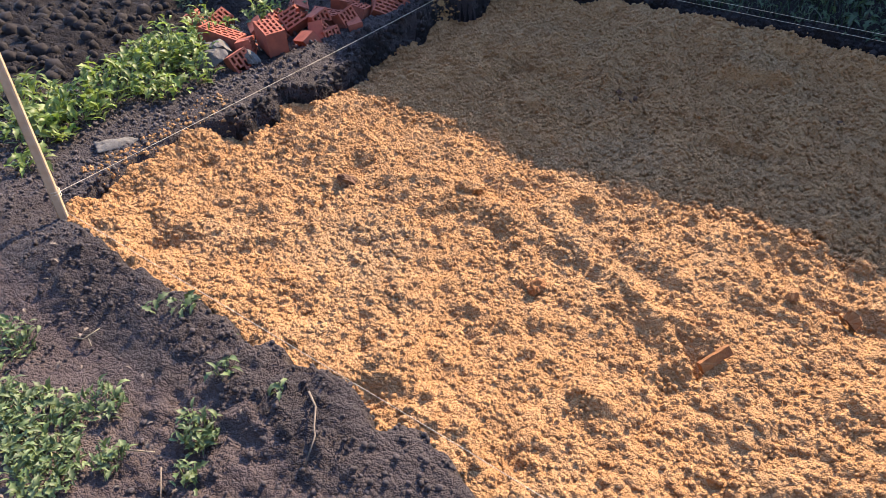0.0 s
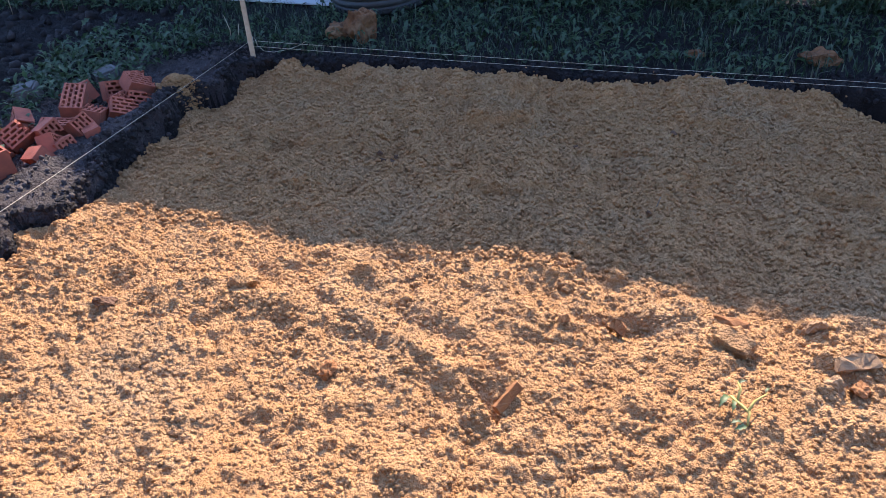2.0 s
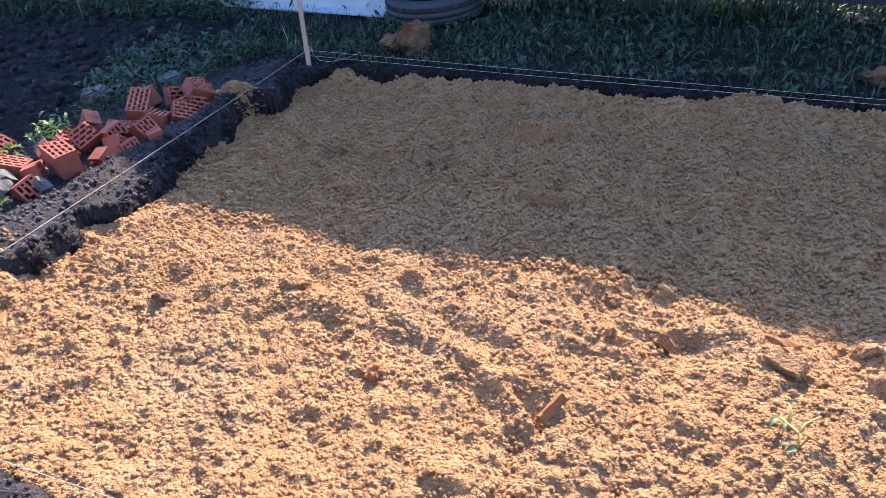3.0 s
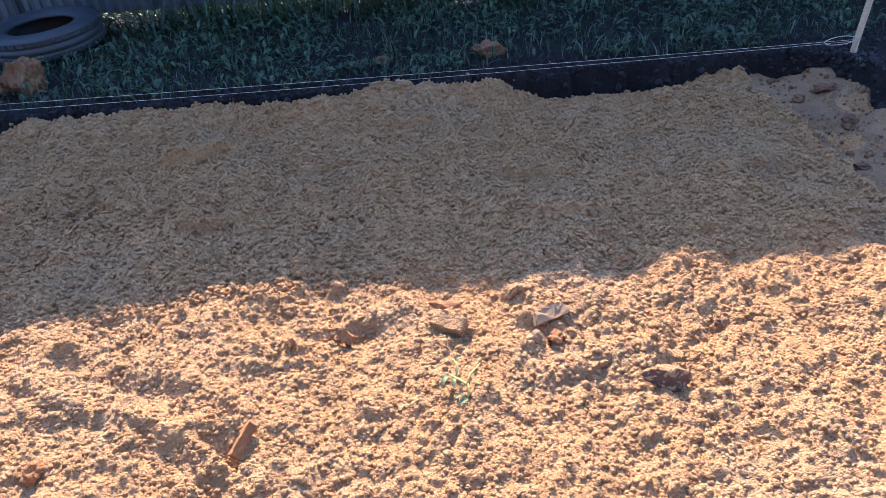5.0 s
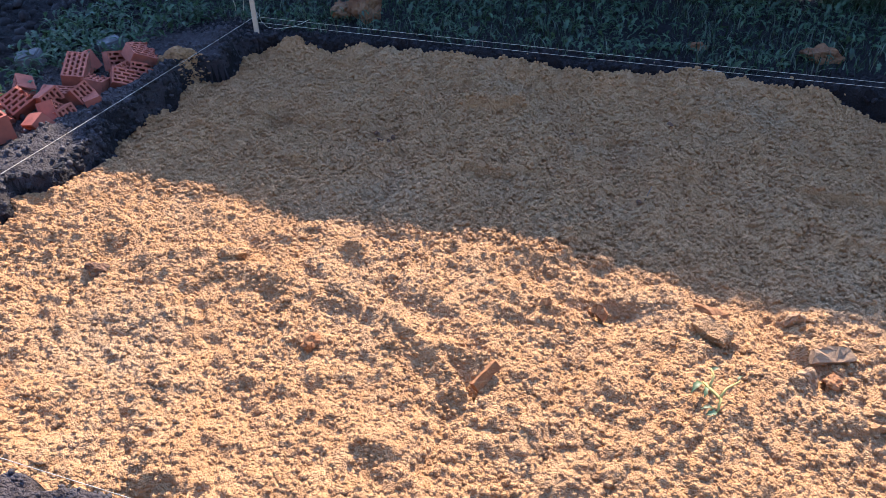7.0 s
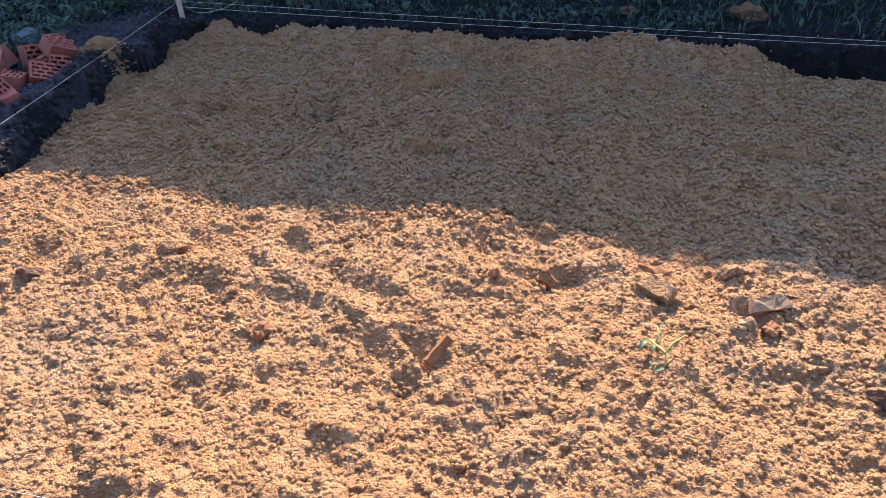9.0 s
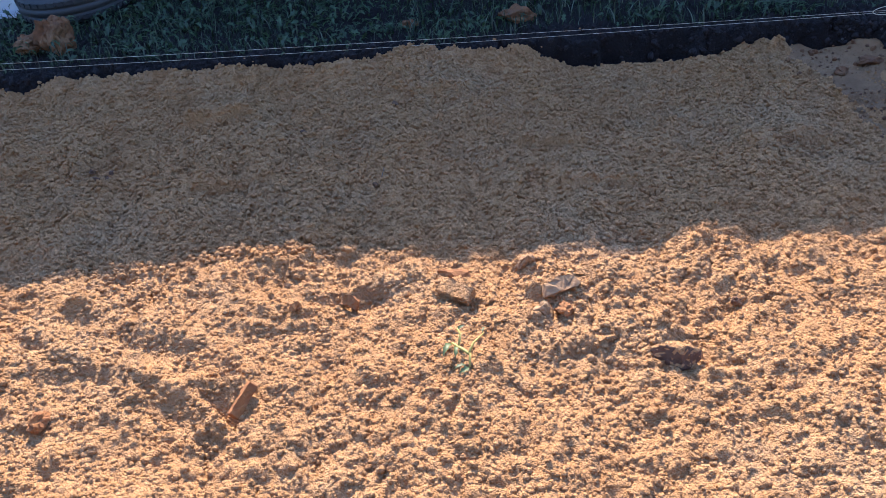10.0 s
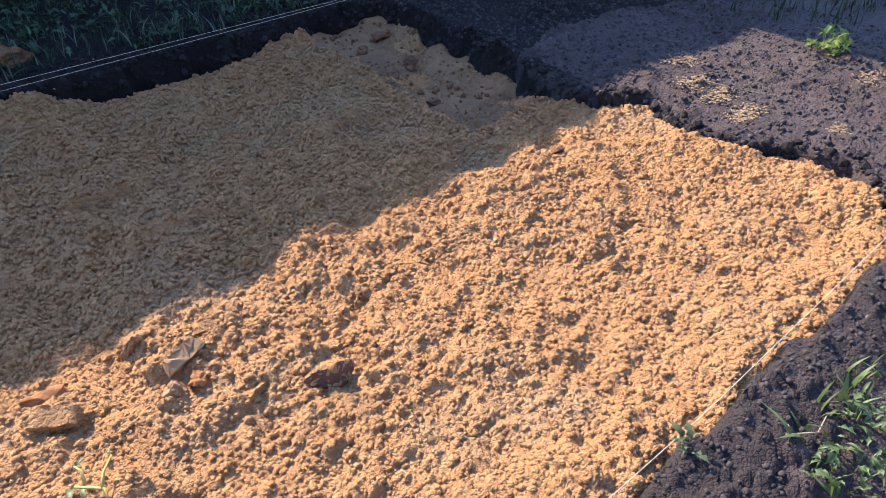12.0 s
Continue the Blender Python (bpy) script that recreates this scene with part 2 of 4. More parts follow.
def ground_height(x, y):
    d = pit_inside(x, y)
    h = 0.075 + 0.02 * layered(x, y, 1.3, 1) + 0.014 * layered(x, y, 0.3, 2)
    # heaped spoil along the near edge and beside the left side
    near_band = np.exp(-((y - 0.50) / 0.16) ** 2) * ((x > -2.9) & (x < 3.6))
    h = h + near_band * (0.02 + 0.035 * smooth_noise(x, y, 0.45, 4)) - 0.035 * np.exp(-((y - 0.12) / 0.2) ** 2)
    h = h + dome(x, y, -2.3, 0.42, 0.05, 0.2) + dome(x, y, -0.85, 0.45, 0.03, 0.2) + dome(x, y, 2.75, 0.48, 0.02, 0.2)
    h = h - dome(x, y, -1.95, 0.28, 0.05, 0.16) - dome(x, y, -2.68, 0.55, 0.06, 0.14)
    h = h + 0.05 * np.exp(-((x + 2.92) / 0.13) ** 2) * ramp(y, 1.1, 1.5) * (y < 4.2)
    h = h + 0.035 * np.exp(-((x - 3.55) / 0.3) ** 2) * (y < 2.3) * (y > 0.4)
    # dug garden bed beyond the bricks
    bed = ramp(-x, 3.75, 4.1) * ramp(y, 0.9, 1.4)
    near_ok = (np.abs(x) < 7) & (y < 7) & (y > -1.5)
    c1 = crumbs(x, y, 0.05, 1, 0.008, 0.034, 0.8)
    c2 = crumbs(x, y, 0.022, 2, 0.008, 0.017, 1.0)
    c3 = crumbs(x, y, 0.1, 3, 0.015, 0.06, 0.8)
    lumpy = ramp(smooth_noise(x, y, 0.4, 5), 0.25, 0.7)
    rough = np.where(y < 4.3, 1.0, 0.4) * near_ok
    deep = -0.24 + 0.02 * layered(x, y, 0.2, 2)
    wall = ramp(d + 0.05 * layered(x, y, 0.11, 3, 3), -0.02, 0.075)
    h = h + 0.05 * layered(x, y, 0.16, 1, 3) * np.exp(-(d / 0.14) ** 2) * (y > 1.0)
    h = h + (1 - wall) * 0.025 * np.exp(-(d / 0.09) ** 2) * smooth_noise(x, y, 0.12, 4)
    h = h * (1 - wall) + deep * wall
    return h + rough * (c1 * (0.1 + 0.6 * lumpy) + c2 * (0.55 + 0.4 * lumpy) + 0.012 * layered(x, y, 0.06, 0, 2) * lumpy) + bed * c3 * 0.8 * near_ok


def scraped(x, y):
    """1 within the scraped hollow in the far right corner, 0 outside."""
    return ramp(x + 0.14 * layered(x, y, 0.3, 1), 2.56, 2.68) * ramp(y + 0.12 * layered(x, y, 0.3, 3), 2.28, 2.42)


def sand_height(x, y):
    d = pit_inside(x, y)
    shade = ramp(y, 2.05, 2.5)
    h = 0.02 + 0.024 * layered(x, y, 0.9, 2) + 0.033 * layered(x, y, 0.28, 4) + 0.018 * layered(x, y, 0.13, 3, 2)
    h = h + 0.02 * ramp(y, 2.6, 1.4)
    # sides: it slumps below the edge on the left, spills over it near the stake
    h = h - 0.055 * np.exp(-((x + 2.7) / 0.14) ** 2) * ramp(y, 1.3, 1.5) + 0.06 * np.exp(-((x + 2.76) / 0.1) ** 2) * ramp(y, 1.5, 1.35) - 0.03 * np.exp(-((x + 2.58) / 0.06) ** 2) * ramp(y, 1.0, 1.2) * ramp(y, 1.6, 1.4)
    h = h + dome(x, y, -2.7, 1.86, 0.06, 0.1) + dome(x, y, -2.5, 1.95, 0.03, 0.12)
    h = h + 0.085 * np.exp(-((y - 4.0) / 0.17) ** 2) * ramp(x, 1.25, 0.9) * (0.5 + smooth_noise(x, y, 0.22, 1))
    h = h - 0.10 * np.exp(-((y - 4.06) / 0.13) ** 2) * ramp(x, 1.15, 1.35) * ramp(x, 2.3, 2.0) + dome(x, y, 2.42, 3.98, 0.03, 0.18)
    h = h + 0.03 * np.exp(-((y - 0.66) / 0.12) ** 2)
    h = h + 0.05 * np.exp(-((x - 3.15) / 0.2) ** 2) * ramp(y, 2.1, 1.7) + 0.04 * dome(x, y, 3.2, 1.0, 1.0, 0.3)
    # scraped hollow in the far right corner, down to the smooth clay
    hollow = scraped(x, y)
    h = h - 0.1 * hollow + 0.03 * np.exp(-((hollow - 0.15) / 0.15) ** 2) * (hollow > 0.01)
    # furrow with its ridge, the trodden dip, banks and holes
    for pts, hh, ww in (
        (((-1.08, 1.78), (-0.82, 1.62), (-0.57, 1.52), (-0.4, 1.41), (-0.31, 1.32)), 0.03, 0.035),
        (((-1.05, 1.9), (-0.75, 1.74), (-0.5, 1.6), (-0.35, 1.53)), -0.012, 0.04),
        (((-1.2, 2.05), (-0.85, 1.86), (-0.5, 1.7)), 0.02, 0.06),
        (((-1.97, 1.48), (-1.78, 1.63), (-1.41, 1.76)), 0.035, 0.05),
        (((-1.45, 1.64), (-1.15, 1.67), (-0.9, 1.62)), 0.03, 0.06),
        (((-1.9, 2.63), (-1.62, 2.6)), 0.02, 0.09),
        (((-0.98, 3.52), (-0.6, 3.44)), 0.025, 0.08),
        (((-2.2, 3.1), (-1.6, 3.5), (-1.1, 3.55)), 0.03, 0.09),
        (((0.0, 3.45), (0.25, 2.8), (0.2, 2.5)), 0.02, 0.12),
        (((-0.36, 1.35), (-0.32, 1.1), (-0.36, 0.85)), -0.018, 0.025),
        (((1.3, 1.2), (1.32, 0.85)), -0.018, 0.025),
        (((1.68, 1.2), (1.72, 0.8)), -0.018, 0.03),
        (((0.3, 1.95), (0.62, 1.85), (1.05, 1.9), (1.2, 1.75)), 0.035, 0.08),
        (((0.8, 1.55), (1.1, 1.62)), 0.03, 0.05),
            ):
        h = h + ridge(x, y, pts, hh, ww)
    # shovel cuts: short steep faces that fall away behind
    for xa, xb, yl, hh in ((-0.98, -0.58, 3.43, 0.04), (-1.88, -1.55, 2.58, 0.018), (-2.15, -1.6, 3.02, 0.03), (-1.5, -1.1, 3.03, 0.03), (-0.3, 0.1, 3.22, 0.02), (0.0, 0.35, 2.93, 0.02),
                           (0.8, 1.15, 2.9, 0.03), (1.6, 1.95, 3.3, 0.02), (0.2, 0.65, 3.62, 0.02), (-2.4, -2.0, 2.75, 0.025), (0.9, 1.3, 2.5, 0.025), (1.9, 2.3, 2.75, 0.03),
                           (-0.75, -0.4, 2.72, 0.03), (-1.25, -0.9, 3.75, 0.02), (0.25, 0.6, 1.78, 0.018), (-0.15, 0.2, 1.84, 0.016), (0.75, 1.05, 1.74, 0.02)):
        line = yl + 0.06 * layered(x, y, 0.25, 2, 2)
        inside = ramp(x, xa - 0.06, xa + 0.06) * ramp(-x, -xb - 0.06, -xb + 0.06)
        h = h + inside * hh * (1 + 0.8 * shade) * ramp(y, line, line + 0.035) * np.exp(-np.maximum(0, y - line - 0.035) / 0.2)
    for cx, cy, hh, ww in ((-1.28, 3.06, -0.12, 0.11), (-1.97, 3.04, -0.1, 0.09), (-2.28, 0.74, -0.085, 0.1),
                           (-1.03, 0.66, -0.07, 0.06), (0.0, 1.17, -0.04, 0.07), (0.06, 1.11, 0.035, 0.06), (0.12, 1.86, -0.03, 0.05),
                           (0.44, 1.93, -0.03, 0.06), (2.7, 1.95, -0.03, 0.04), (1.39, 1.68, -0.03, 0.035), (-0.6, 0.72, -0.04, 0.1), (0.0, 0.66, -0.03, 0.1)):
        h = h + dome(x, y, cx, cy, hh, ww)
    coarse = ramp(smooth_noise(x, y, 0.3, 2) + 0.35 * (smooth_noise(x, y, 0.09, 4) - 0.5), 0.25, 0.72)
    flat = 1 - 0.8 * hollow * ramp(smooth_noise(x, y, 0.2, 1), 0.28, 0.5)
    h = h + hollow * 0.075 * np.exp(-(d / 0.16) ** 2) * (0.2 + smooth_noise(x, y, 0.15, 5))
    # the smooth face that a shovel left beside the tilted shard
    face = ramp((x + 0.305) * -0.71 - (y - 1.343) * -0.70, -0.13, -0.11) * ramp((x + 0.305) * 0.71 + (y - 1.343) * 0.70, -0.015, 0.01) * ramp(1.485 - y, -0.01, 0.012) * ramp(-x, 0.255, 0.275) * ramp(x, -0.47, -0.45)
    h = h * (1 - face) + face * (-0.005 + 0.66 * (y - 1.34))
    smooth_step = 1 - 0.9 * face
    amp = flat * smooth_step
    lit = 1 - shade
    fresh = 0.6 + 0.6 * coarse
    billow = np.abs(layered(x, y, 0.07, 1, 2)) + 0.5 * np.abs(layered(x, y, 0.04, 4, 2))
    h = h + crumbs(x, y, 0.085, 4, 0.01, 0.05, 0.3) * 0.3 * coarse * amp
    h = h + crumbs(x, y, 0.042, 1, 0.018, 0.028, 0.88) * amp * fresh * (0.38 * lit * coarse + 0.35 * shade)
    h = h + crumbs(x, y, 0.022, 3, 0.008, 0.0145, 0.92) * amp * fresh * (0.35 * lit + 0.8 * shade)
    h = h + crumbs(x, y, 0.0125, 5, 0.005, 0.0092, 1.0) * amp * 0.25
    h = h + (0.02 * layered(x, y, 0.15, 0, 2) + 0.028 * (billow - 0.4)) * amp + 0.024 * layered(x, y, 0.24, 3, 2) * amp * shade - 0.024 * flat - 0.02 * shade
    # beyond the pit it thins out under the soil
    edge = ramp(d + 0.03 * layered(x, y, 0.09, 5, 2), -0.07, 0.0)
    return h * edge + (-0.12) * (1 - edge)


def grid_mesh(name, xs, ys, height, material):
    X, Y = np.meshgrid(xs, ys)
    Z = height(X, Y)
    nx, ny = len(xs), len(ys)
    me = bpy.data.meshes.new(name)
    me.vertices.add(nx * ny)
    me.vertices.foreach_set("co", np.stack((X, Y, Z), -1).ravel())
    k = (np.arange(ny - 1)[:, None] * nx + np.arange(nx - 1)).ravel()
    faces(me, np.stack((k, k + 1, k + nx + 1, k + nx), -1))
    me.materials.append(material)
    return new(name, me)


def faces(me, quads, soft=True):
    n, s = quads.shape
    me.loops.add(n * s)
    me.polygons.add(n)
    me.loops.foreach_set("vertex_index", quads.ravel())
    me.polygons.foreach_set("loop_start", np.arange(n) * s)
    me.polygons.foreach_set("use_smooth", np.full(n, soft))
    me.update(calc_edges=True)
    me.validate()


def spaced(*stops):
    """Coordinates from stop to stop: (start, step), (next, step), ..., (end, None)."""
    out = []
    for (a, s), (b, _) in zip(stops, stops[1:]):
        out.append(np.linspace(a, b, max(2, round((b - a) / s) + 1))[:-1])
    return np.concatenate(out + [[stops[-1][0]]])


far_out = np.array([9, 11, 14, 18, 24, 33, 48, 75, 130, 300, 900.0])
gx = np.concatenate((-far_out[::-1], spaced((-7.5, 0.09), (-4.6, 0.03), (-3.7, 0.017), (4.9, 0.06), (7.5, None)), far_out))
gy = np.concatenate((-far_out[::-1], spaced((-6, 0.3), (-0.6, 0.03), (-0.25, 0.012), (0.72, 0.018), (3.9, 0.014), (4.25, 0.05), (7.5, None)), far_out))
ground = grid_mesh("ground", gx, gy, ground_height, SOIL)
# the dug bed is damp; the pit's cut sides take the same dark soil
ground.data.materials.append(WET_SHADED_SOIL)
mid = np.stack(np.meshgrid((gx[1:] + gx[:-1]) / 2, (gy[1:] + gy[:-1]) / 2), -1).reshape(-1, 2)
mx, my = mid[:, :1], mid[:, 1:]
# past the far rim and on the far right bank, shade is painted in
darkened = (pit_inside(mx, my) > 0.008) | ((mx < -3.8 + 0.25 * layered(mx, my, 0.4, 1)) & (my > 0.9)) | (my > 3.95) | ((mx > 3.1) & (my > 2.75 + 0.3 * layered(mx, my, 0.5, 2)))
dry = ~darkened & (((mx > 3.3 + 0.12 * layered(mx, my, 0.3, 3)) & (my > 0.4)) | ((my < 0.34 + 0.14 * layered(mx, my, 0.35, 1))))
ground.data.materials.append(DRY_SOIL)
ground.data.polygons.foreach_set("material_index", (darkened[:, 0] + 2 * dry[:, 0]).astype(np.int32))
tagged(ground, "dark crumbly garden soil with a dug pit", "ground", kind="structure")
# the sunlit strip is laid finer than the shaded one, both in one sheet
SHADE_ROW = 2.3
strips = [(spaced((-2.95, 0.0068), (3.5, None)), spaced((0.48, 0.0064), (SHADE_ROW, None))),
          (spaced((-2.95, 0.0092), (3.5, None)), spaced((SHADE_ROW, 0.009), (4.25, None)))]
cos, quads, mids, base = [], [], [], 0
for xs, ys in strips:
    X, Y = np.meshgrid(xs, ys)
    nx, ny = len(xs), len(ys)
    cos.append(np.stack((X, Y, sand_height(X, Y)), -1).reshape(-1, 3))
    k = (np.arange(ny - 1)[:, None] * nx + np.arange(nx - 1)).ravel()
    quads.append(np.stack((k, k + 1, k + nx + 1, k + nx), -1) + base)
    mids.append(np.stack(np.meshgrid((xs[1:] + xs[:-1]) / 2, (ys[1:] + ys[:-1]) / 2), -1).reshape(-1, 2))
    base += nx * ny
cos, quads, mids = np.concatenate(cos), np.concatenate(quads), np.concatenate(mids)
me = bpy.data.meshes.new("sand_bed")
me.vertices.add(len(cos))
me.vertices.foreach_set("co", cos.ravel())
faces(me, quads)
me.materials.append(SAND)
me.materials.append(SCRAPED)
bare = scraped(mids[:, :1], mids[:, 1:])[:, 0] * (0.55 + 0.9 * smooth_noise(mids[:, :1], mids[:, 1:], 0.2, 1)[:, 0]) > 0.75
me.polygons.foreach_set("material_index", bare.astype(np.int32))
sand = tagged(new("sand_bed", me), "orange-yellow crumbly sand filling the shallow pit", "sand", kind="stuff")


def top_at(x, y):
    """The higher of soil and sand at one place."""
    a, b = np.array([[float(x)]]), np.array([[float(y)]])
    return float(max(ground_height(a, b)[0, 0], sand_height(a, b)[0, 0] if -2.95 < x < 3.45 and 0.48 < y < 4.25 else -9))


# ---- loose pieces: lumps, leaves and blades laid out in bulk ----
def ball(sub):
    bm = bmesh.new()
    bmesh.ops.create_icosphere(bm, subdivisions=sub, radius=1)
    v = np.array([p.co[:] for p in bm.verts])
    f = np.array([[p.index for p in q.verts] for q in bm.faces])
    bm.free()
    return v, f


def turns(n, flat=False):
    """Random rotation matrices; flat: about z alone."""
    a = rng.random(n) * 2 * np.pi
    c, s, z, o = np.cos(a), np.sin(a), np.zeros(n), np.ones(n)
    R = np.stack((c, -s, z, s, c, z, z, z, o), -1).reshape(n, 3, 3)
    if not flat:
        b = rng.random(n) * 2 * np.pi
        c, s = np.cos(b), np.sin(b)
        R = R @ np.stack((o, z, z, z, c, -s, z, s, c), -1).reshape(n, 3, 3)
    return R


def bulk(name, verts, tris, pos, size, R, material, soft=True):
    """One mesh of many copies of a small shape. verts: (kinds, n, 3)."""
    n, m = len(pos), verts.shape[1]
    v = verts[rng.integers(0, len(verts), n)] * size.reshape(n, 1, -1)
    v = np.einsum("nij,nmj->nmi", R, v) + pos[:, None, :]
    me = bpy.data.meshes.new(name)
    me.vertices.add(n * m)
    me.vertices.foreach_set("co", v.ravel())
    faces(me, (tris[None] + (np.arange(n) * m)[:, None, None]).reshape(-1, tris.shape[1]), soft)
    me.materials.append(material)
    return new(name, me)


def lump_shapes(sub, kinds=8, rough=0.25):
    v, f = ball(sub)
    return np.stack([v * (1 + rough * (rng.random((len(v), 1)) * 2 - 1)) * (0.75 + 0.5 * rng.random(3)) for _ in range(kinds)]), f


def heights(fn, x, y):
    return fn(x[:, None], y[:, None])[:, 0]


def scatter_lumps(name, n, box, small, large, power, fn, material, sub=1, where=None, label="", category="", sink=0.25, soft=False):
    x = box[0] + (box[1] - box[0]) * rng.random(n)
    y = box[2] + (box[3] - box[2]) * rng.random(n)
    if where is not None:
        k = where(x, y)
        x, y = x[k], y[k]
    r = small + (large - small) * rng.random(len(x)) ** power
    z = heights(fn, x, y) + r * sink
    v, f = lump_shapes(sub)
    ob = bulk(name, v, f, np.stack((x, y, z), -1), r, turns(len(x)), material, soft or sub > 1)
    return tagged(ob, label, category, kind="stuff")


in_sand = lambda x, y: (heights(sand_height, x, y) > heights(ground_height, x, y) + 0.004) & ~((x > 2.6) & (y > 2.35))
in_soil = lambda x, y: heights(sand_height, x, y) < heights(ground_height, x, y)
scatter_lumps("sand_crumbs", 57000, (-2.9, 3.4, 0.52, 2.3), 0.0038, 0.0125, 1.7, sand_height, SAND_CRUMB, 1, in_sand, "rounded crumbs of damp orange sand in sunlight", "sand", -0.28, True)
scatter_lumps("sand_nodules", 42000, (-2.9, 3.4, 2.1, 4.15), 0.005, 0.0135, 1.3, sand_height, SAND_CRUMB, 1, in_sand, "rounded crumbs of orange sand packed in shade", "sand", 0.3, True)
scatter_lumps("soil_crumbs_near", 13000, (-3.2, 3.9, -0.25, 0.72), 0.0025, 0.0105, 2.0, ground_height, SOIL_CLOD, 1, lambda x, y: in_soil(x, y) & (smooth_noise(x, y, 0.35, 5) + 0.6 * smooth_noise(x, y, 0.12, 2) > 0.45 + 0.5 * rng.random(len(x)) * (y < 0.4)), "small crumbs of black soil along the pit edge", "soil", 0.1, True)
scatter_lumps("soil_crumbs_side", 6000, (-3.8, -2.6, 0.6, 4.4), 0.003, 0.016, 2.4, ground_height, SOIL_CLOD, 1, in_soil, "crumbs of black soil beside the bricks", "soil", 0.1, True)
scatter_lumps("soil_crumbs_bank", 10000, (2.95, 5.2, 0.5, 4.2), 0.003, 0.013, 2.6, ground_height, SOIL_CLOD, 1, in_soil, "crumbs of dry dark soil on the bank", "soil", 0.1, True)
scatter_lumps("soil_clods", 4000, (-8.5, -3.75, 0.8, 5.2), 0.006, 0.055, 3.0, ground_height, WET_SHADED_CLOD, 1, None, "dark crumbly clods of a dug garden bed", "soil", 0.15, True)
scatter_lumps("hollow_crumbs", 2600, (2.45, 3.35, 2.25, 4.1), 0.002, 0.011, 2.6, sand_height, SAND_CRUMB, 1, lambda x, y: smooth_noise(x, y, 0.2, 1) + 0.3 * rng.random(len(x)) < 0.62, "damp sand crumbs strewn over the scraped floor", "sand", 0.1, True)
scatter_lumps("hollow_clay", 500, (2.45, 3.35, 2.25, 4.1), 0.003, 0.018, 2.8, sand_height, CLAY, 1, lambda x, y: smooth_noise(x, y, 0.16, 4) + 0.25 * rng.random(len(x)) > 0.72, "reddish clay crumbs strewn over the scraped floor", "clay")
scatter_lumps("bank_clods", 260, (3.15, 4.2, 0.55, 2.4), 0.006, 0.015, 2.0, ground_height, SOIL_CLOD, 2, in_soil, "dark clods strewn on the bank", "soil", 0.1)
for bx in ((2.9, 3.45, 0.6, 4.2), (-3.0, -2.5, 1.5, 4.2), (-2.9, 3.4, 3.85, 4.25)):
    scatter_lumps("pit_wall_clods", 6000, bx, 0.003, 0.026, 3.2, ground_height, WET_SHADED_CLOD, 1, lambda x, y: (np.abs(heights(pit_inside, x, y) - 0.02) < 0.09) & in_soil(x, y), "crumbly black soil of the pit side", "soil", 0.1)
scatter_lumps("clay_crumbs", 500, (2.62, 3.25, 2.35, 3.95), 0.002, 0.011, 3, sand_height, DARK_CLAY, 1, None, "dark crumbs on the scraped clay floor", "soil")
# these crumbs share the far ground's painted shade
scatter_lumps("far_rim_crumbs", 4000, (-2.9, 3.6, 3.98, 4.3), 0.003, 0.016, 2.2, ground_height, WET_SHADED_CLOD, 1, in_soil, "crumbs of black soil along the far rim", "soil")
scatter_lumps("far_rim_sand", 120, (-2.9, 1.6, 3.95, 4.2), 0.003, 0.014, 2.2, lambda a, b: np.maximum(ground_height(a, b), sand_height(a, b)), SAND_CRUMB, 1, lambda x, y: smooth_noise(x, y, 0.25, 2) > 0.55, "orange sand crumbs thrown on the far rim", "sand")
scatter_lumps("spilt_sand", 900, (-2.92, -2.5, 0.8, 1.6), 0.002, 0.012, 2.2, lambda a, b: np.maximum(ground_height(a, b), sand_height(a, b)), SAND_CRUMB, 1, lambda x, y: x < -2.62 + 0.1 * smooth_noise(x, y, 0.2, 1) - 0.05, "orange sand spilt over the pit edge", "sand")
for cx, cy, n, sp in ((3.83, 2.03, 160, 0.05), (3.59, 1.8, 260, 0.05), (3.54, 1.63, 260, 0.04), (3.47, 1.45, 160, 0.045), (3.63, 1.08, 60, 0.03), (4.38, 1.24, 90, 0.06), (-2.93, 3.42, 500, 0.07)):
    px, py = cx + rng.normal(0, sp, n), cy + rng.normal(0, sp * 0.6, n)
    n, px, py = n * 5, np.tile(px, 5) + rng.normal(0, sp * 0.5, n * 5), np.tile(py, 5) + rng.normal(0, sp * 0.3, n * 5)
    heap = cx < 0
    r = (0.001 + 0.0035 * rng.random(n) ** 2) * (2.6 if heap else 1.0)
    lift = 0.003 + 0.06 * np.exp(-((px - cx) ** 2 + (py - cy) ** 2) / 0.007) * heap
    v, f = lump_shapes(1)
    tagged(bulk("sand_spill", v * np.array((1.5, 1.5, 0.6)), f, np.stack((px, py, heights(ground_height, px, py) + lift), -1), r, turns(n, True), SAND_CRUMB if heap else PALE_SAND, heap),
           "small patch of yellow sand spilt on soil", "sand", kind="stuff")


# ---- helpers for things ----
def part(name, bm, material, parent=None, label="", soft=False):
    me = bpy.data.meshes.new(name)
    if soft:
        for f in bm.faces:
            f.smooth = True
    bm.to_mesh(me)
    bm.free()
    me.materials.append(material)
    ob = new(name, me)
    ob.parent = parent
    return tagged(ob, label)


def thing(name, m, label, category, group=""):
    ob = new(name)
    ob.empty_display_size = 0.05
    ob.matrix_world = m
    return tagged(ob, label, category, group)


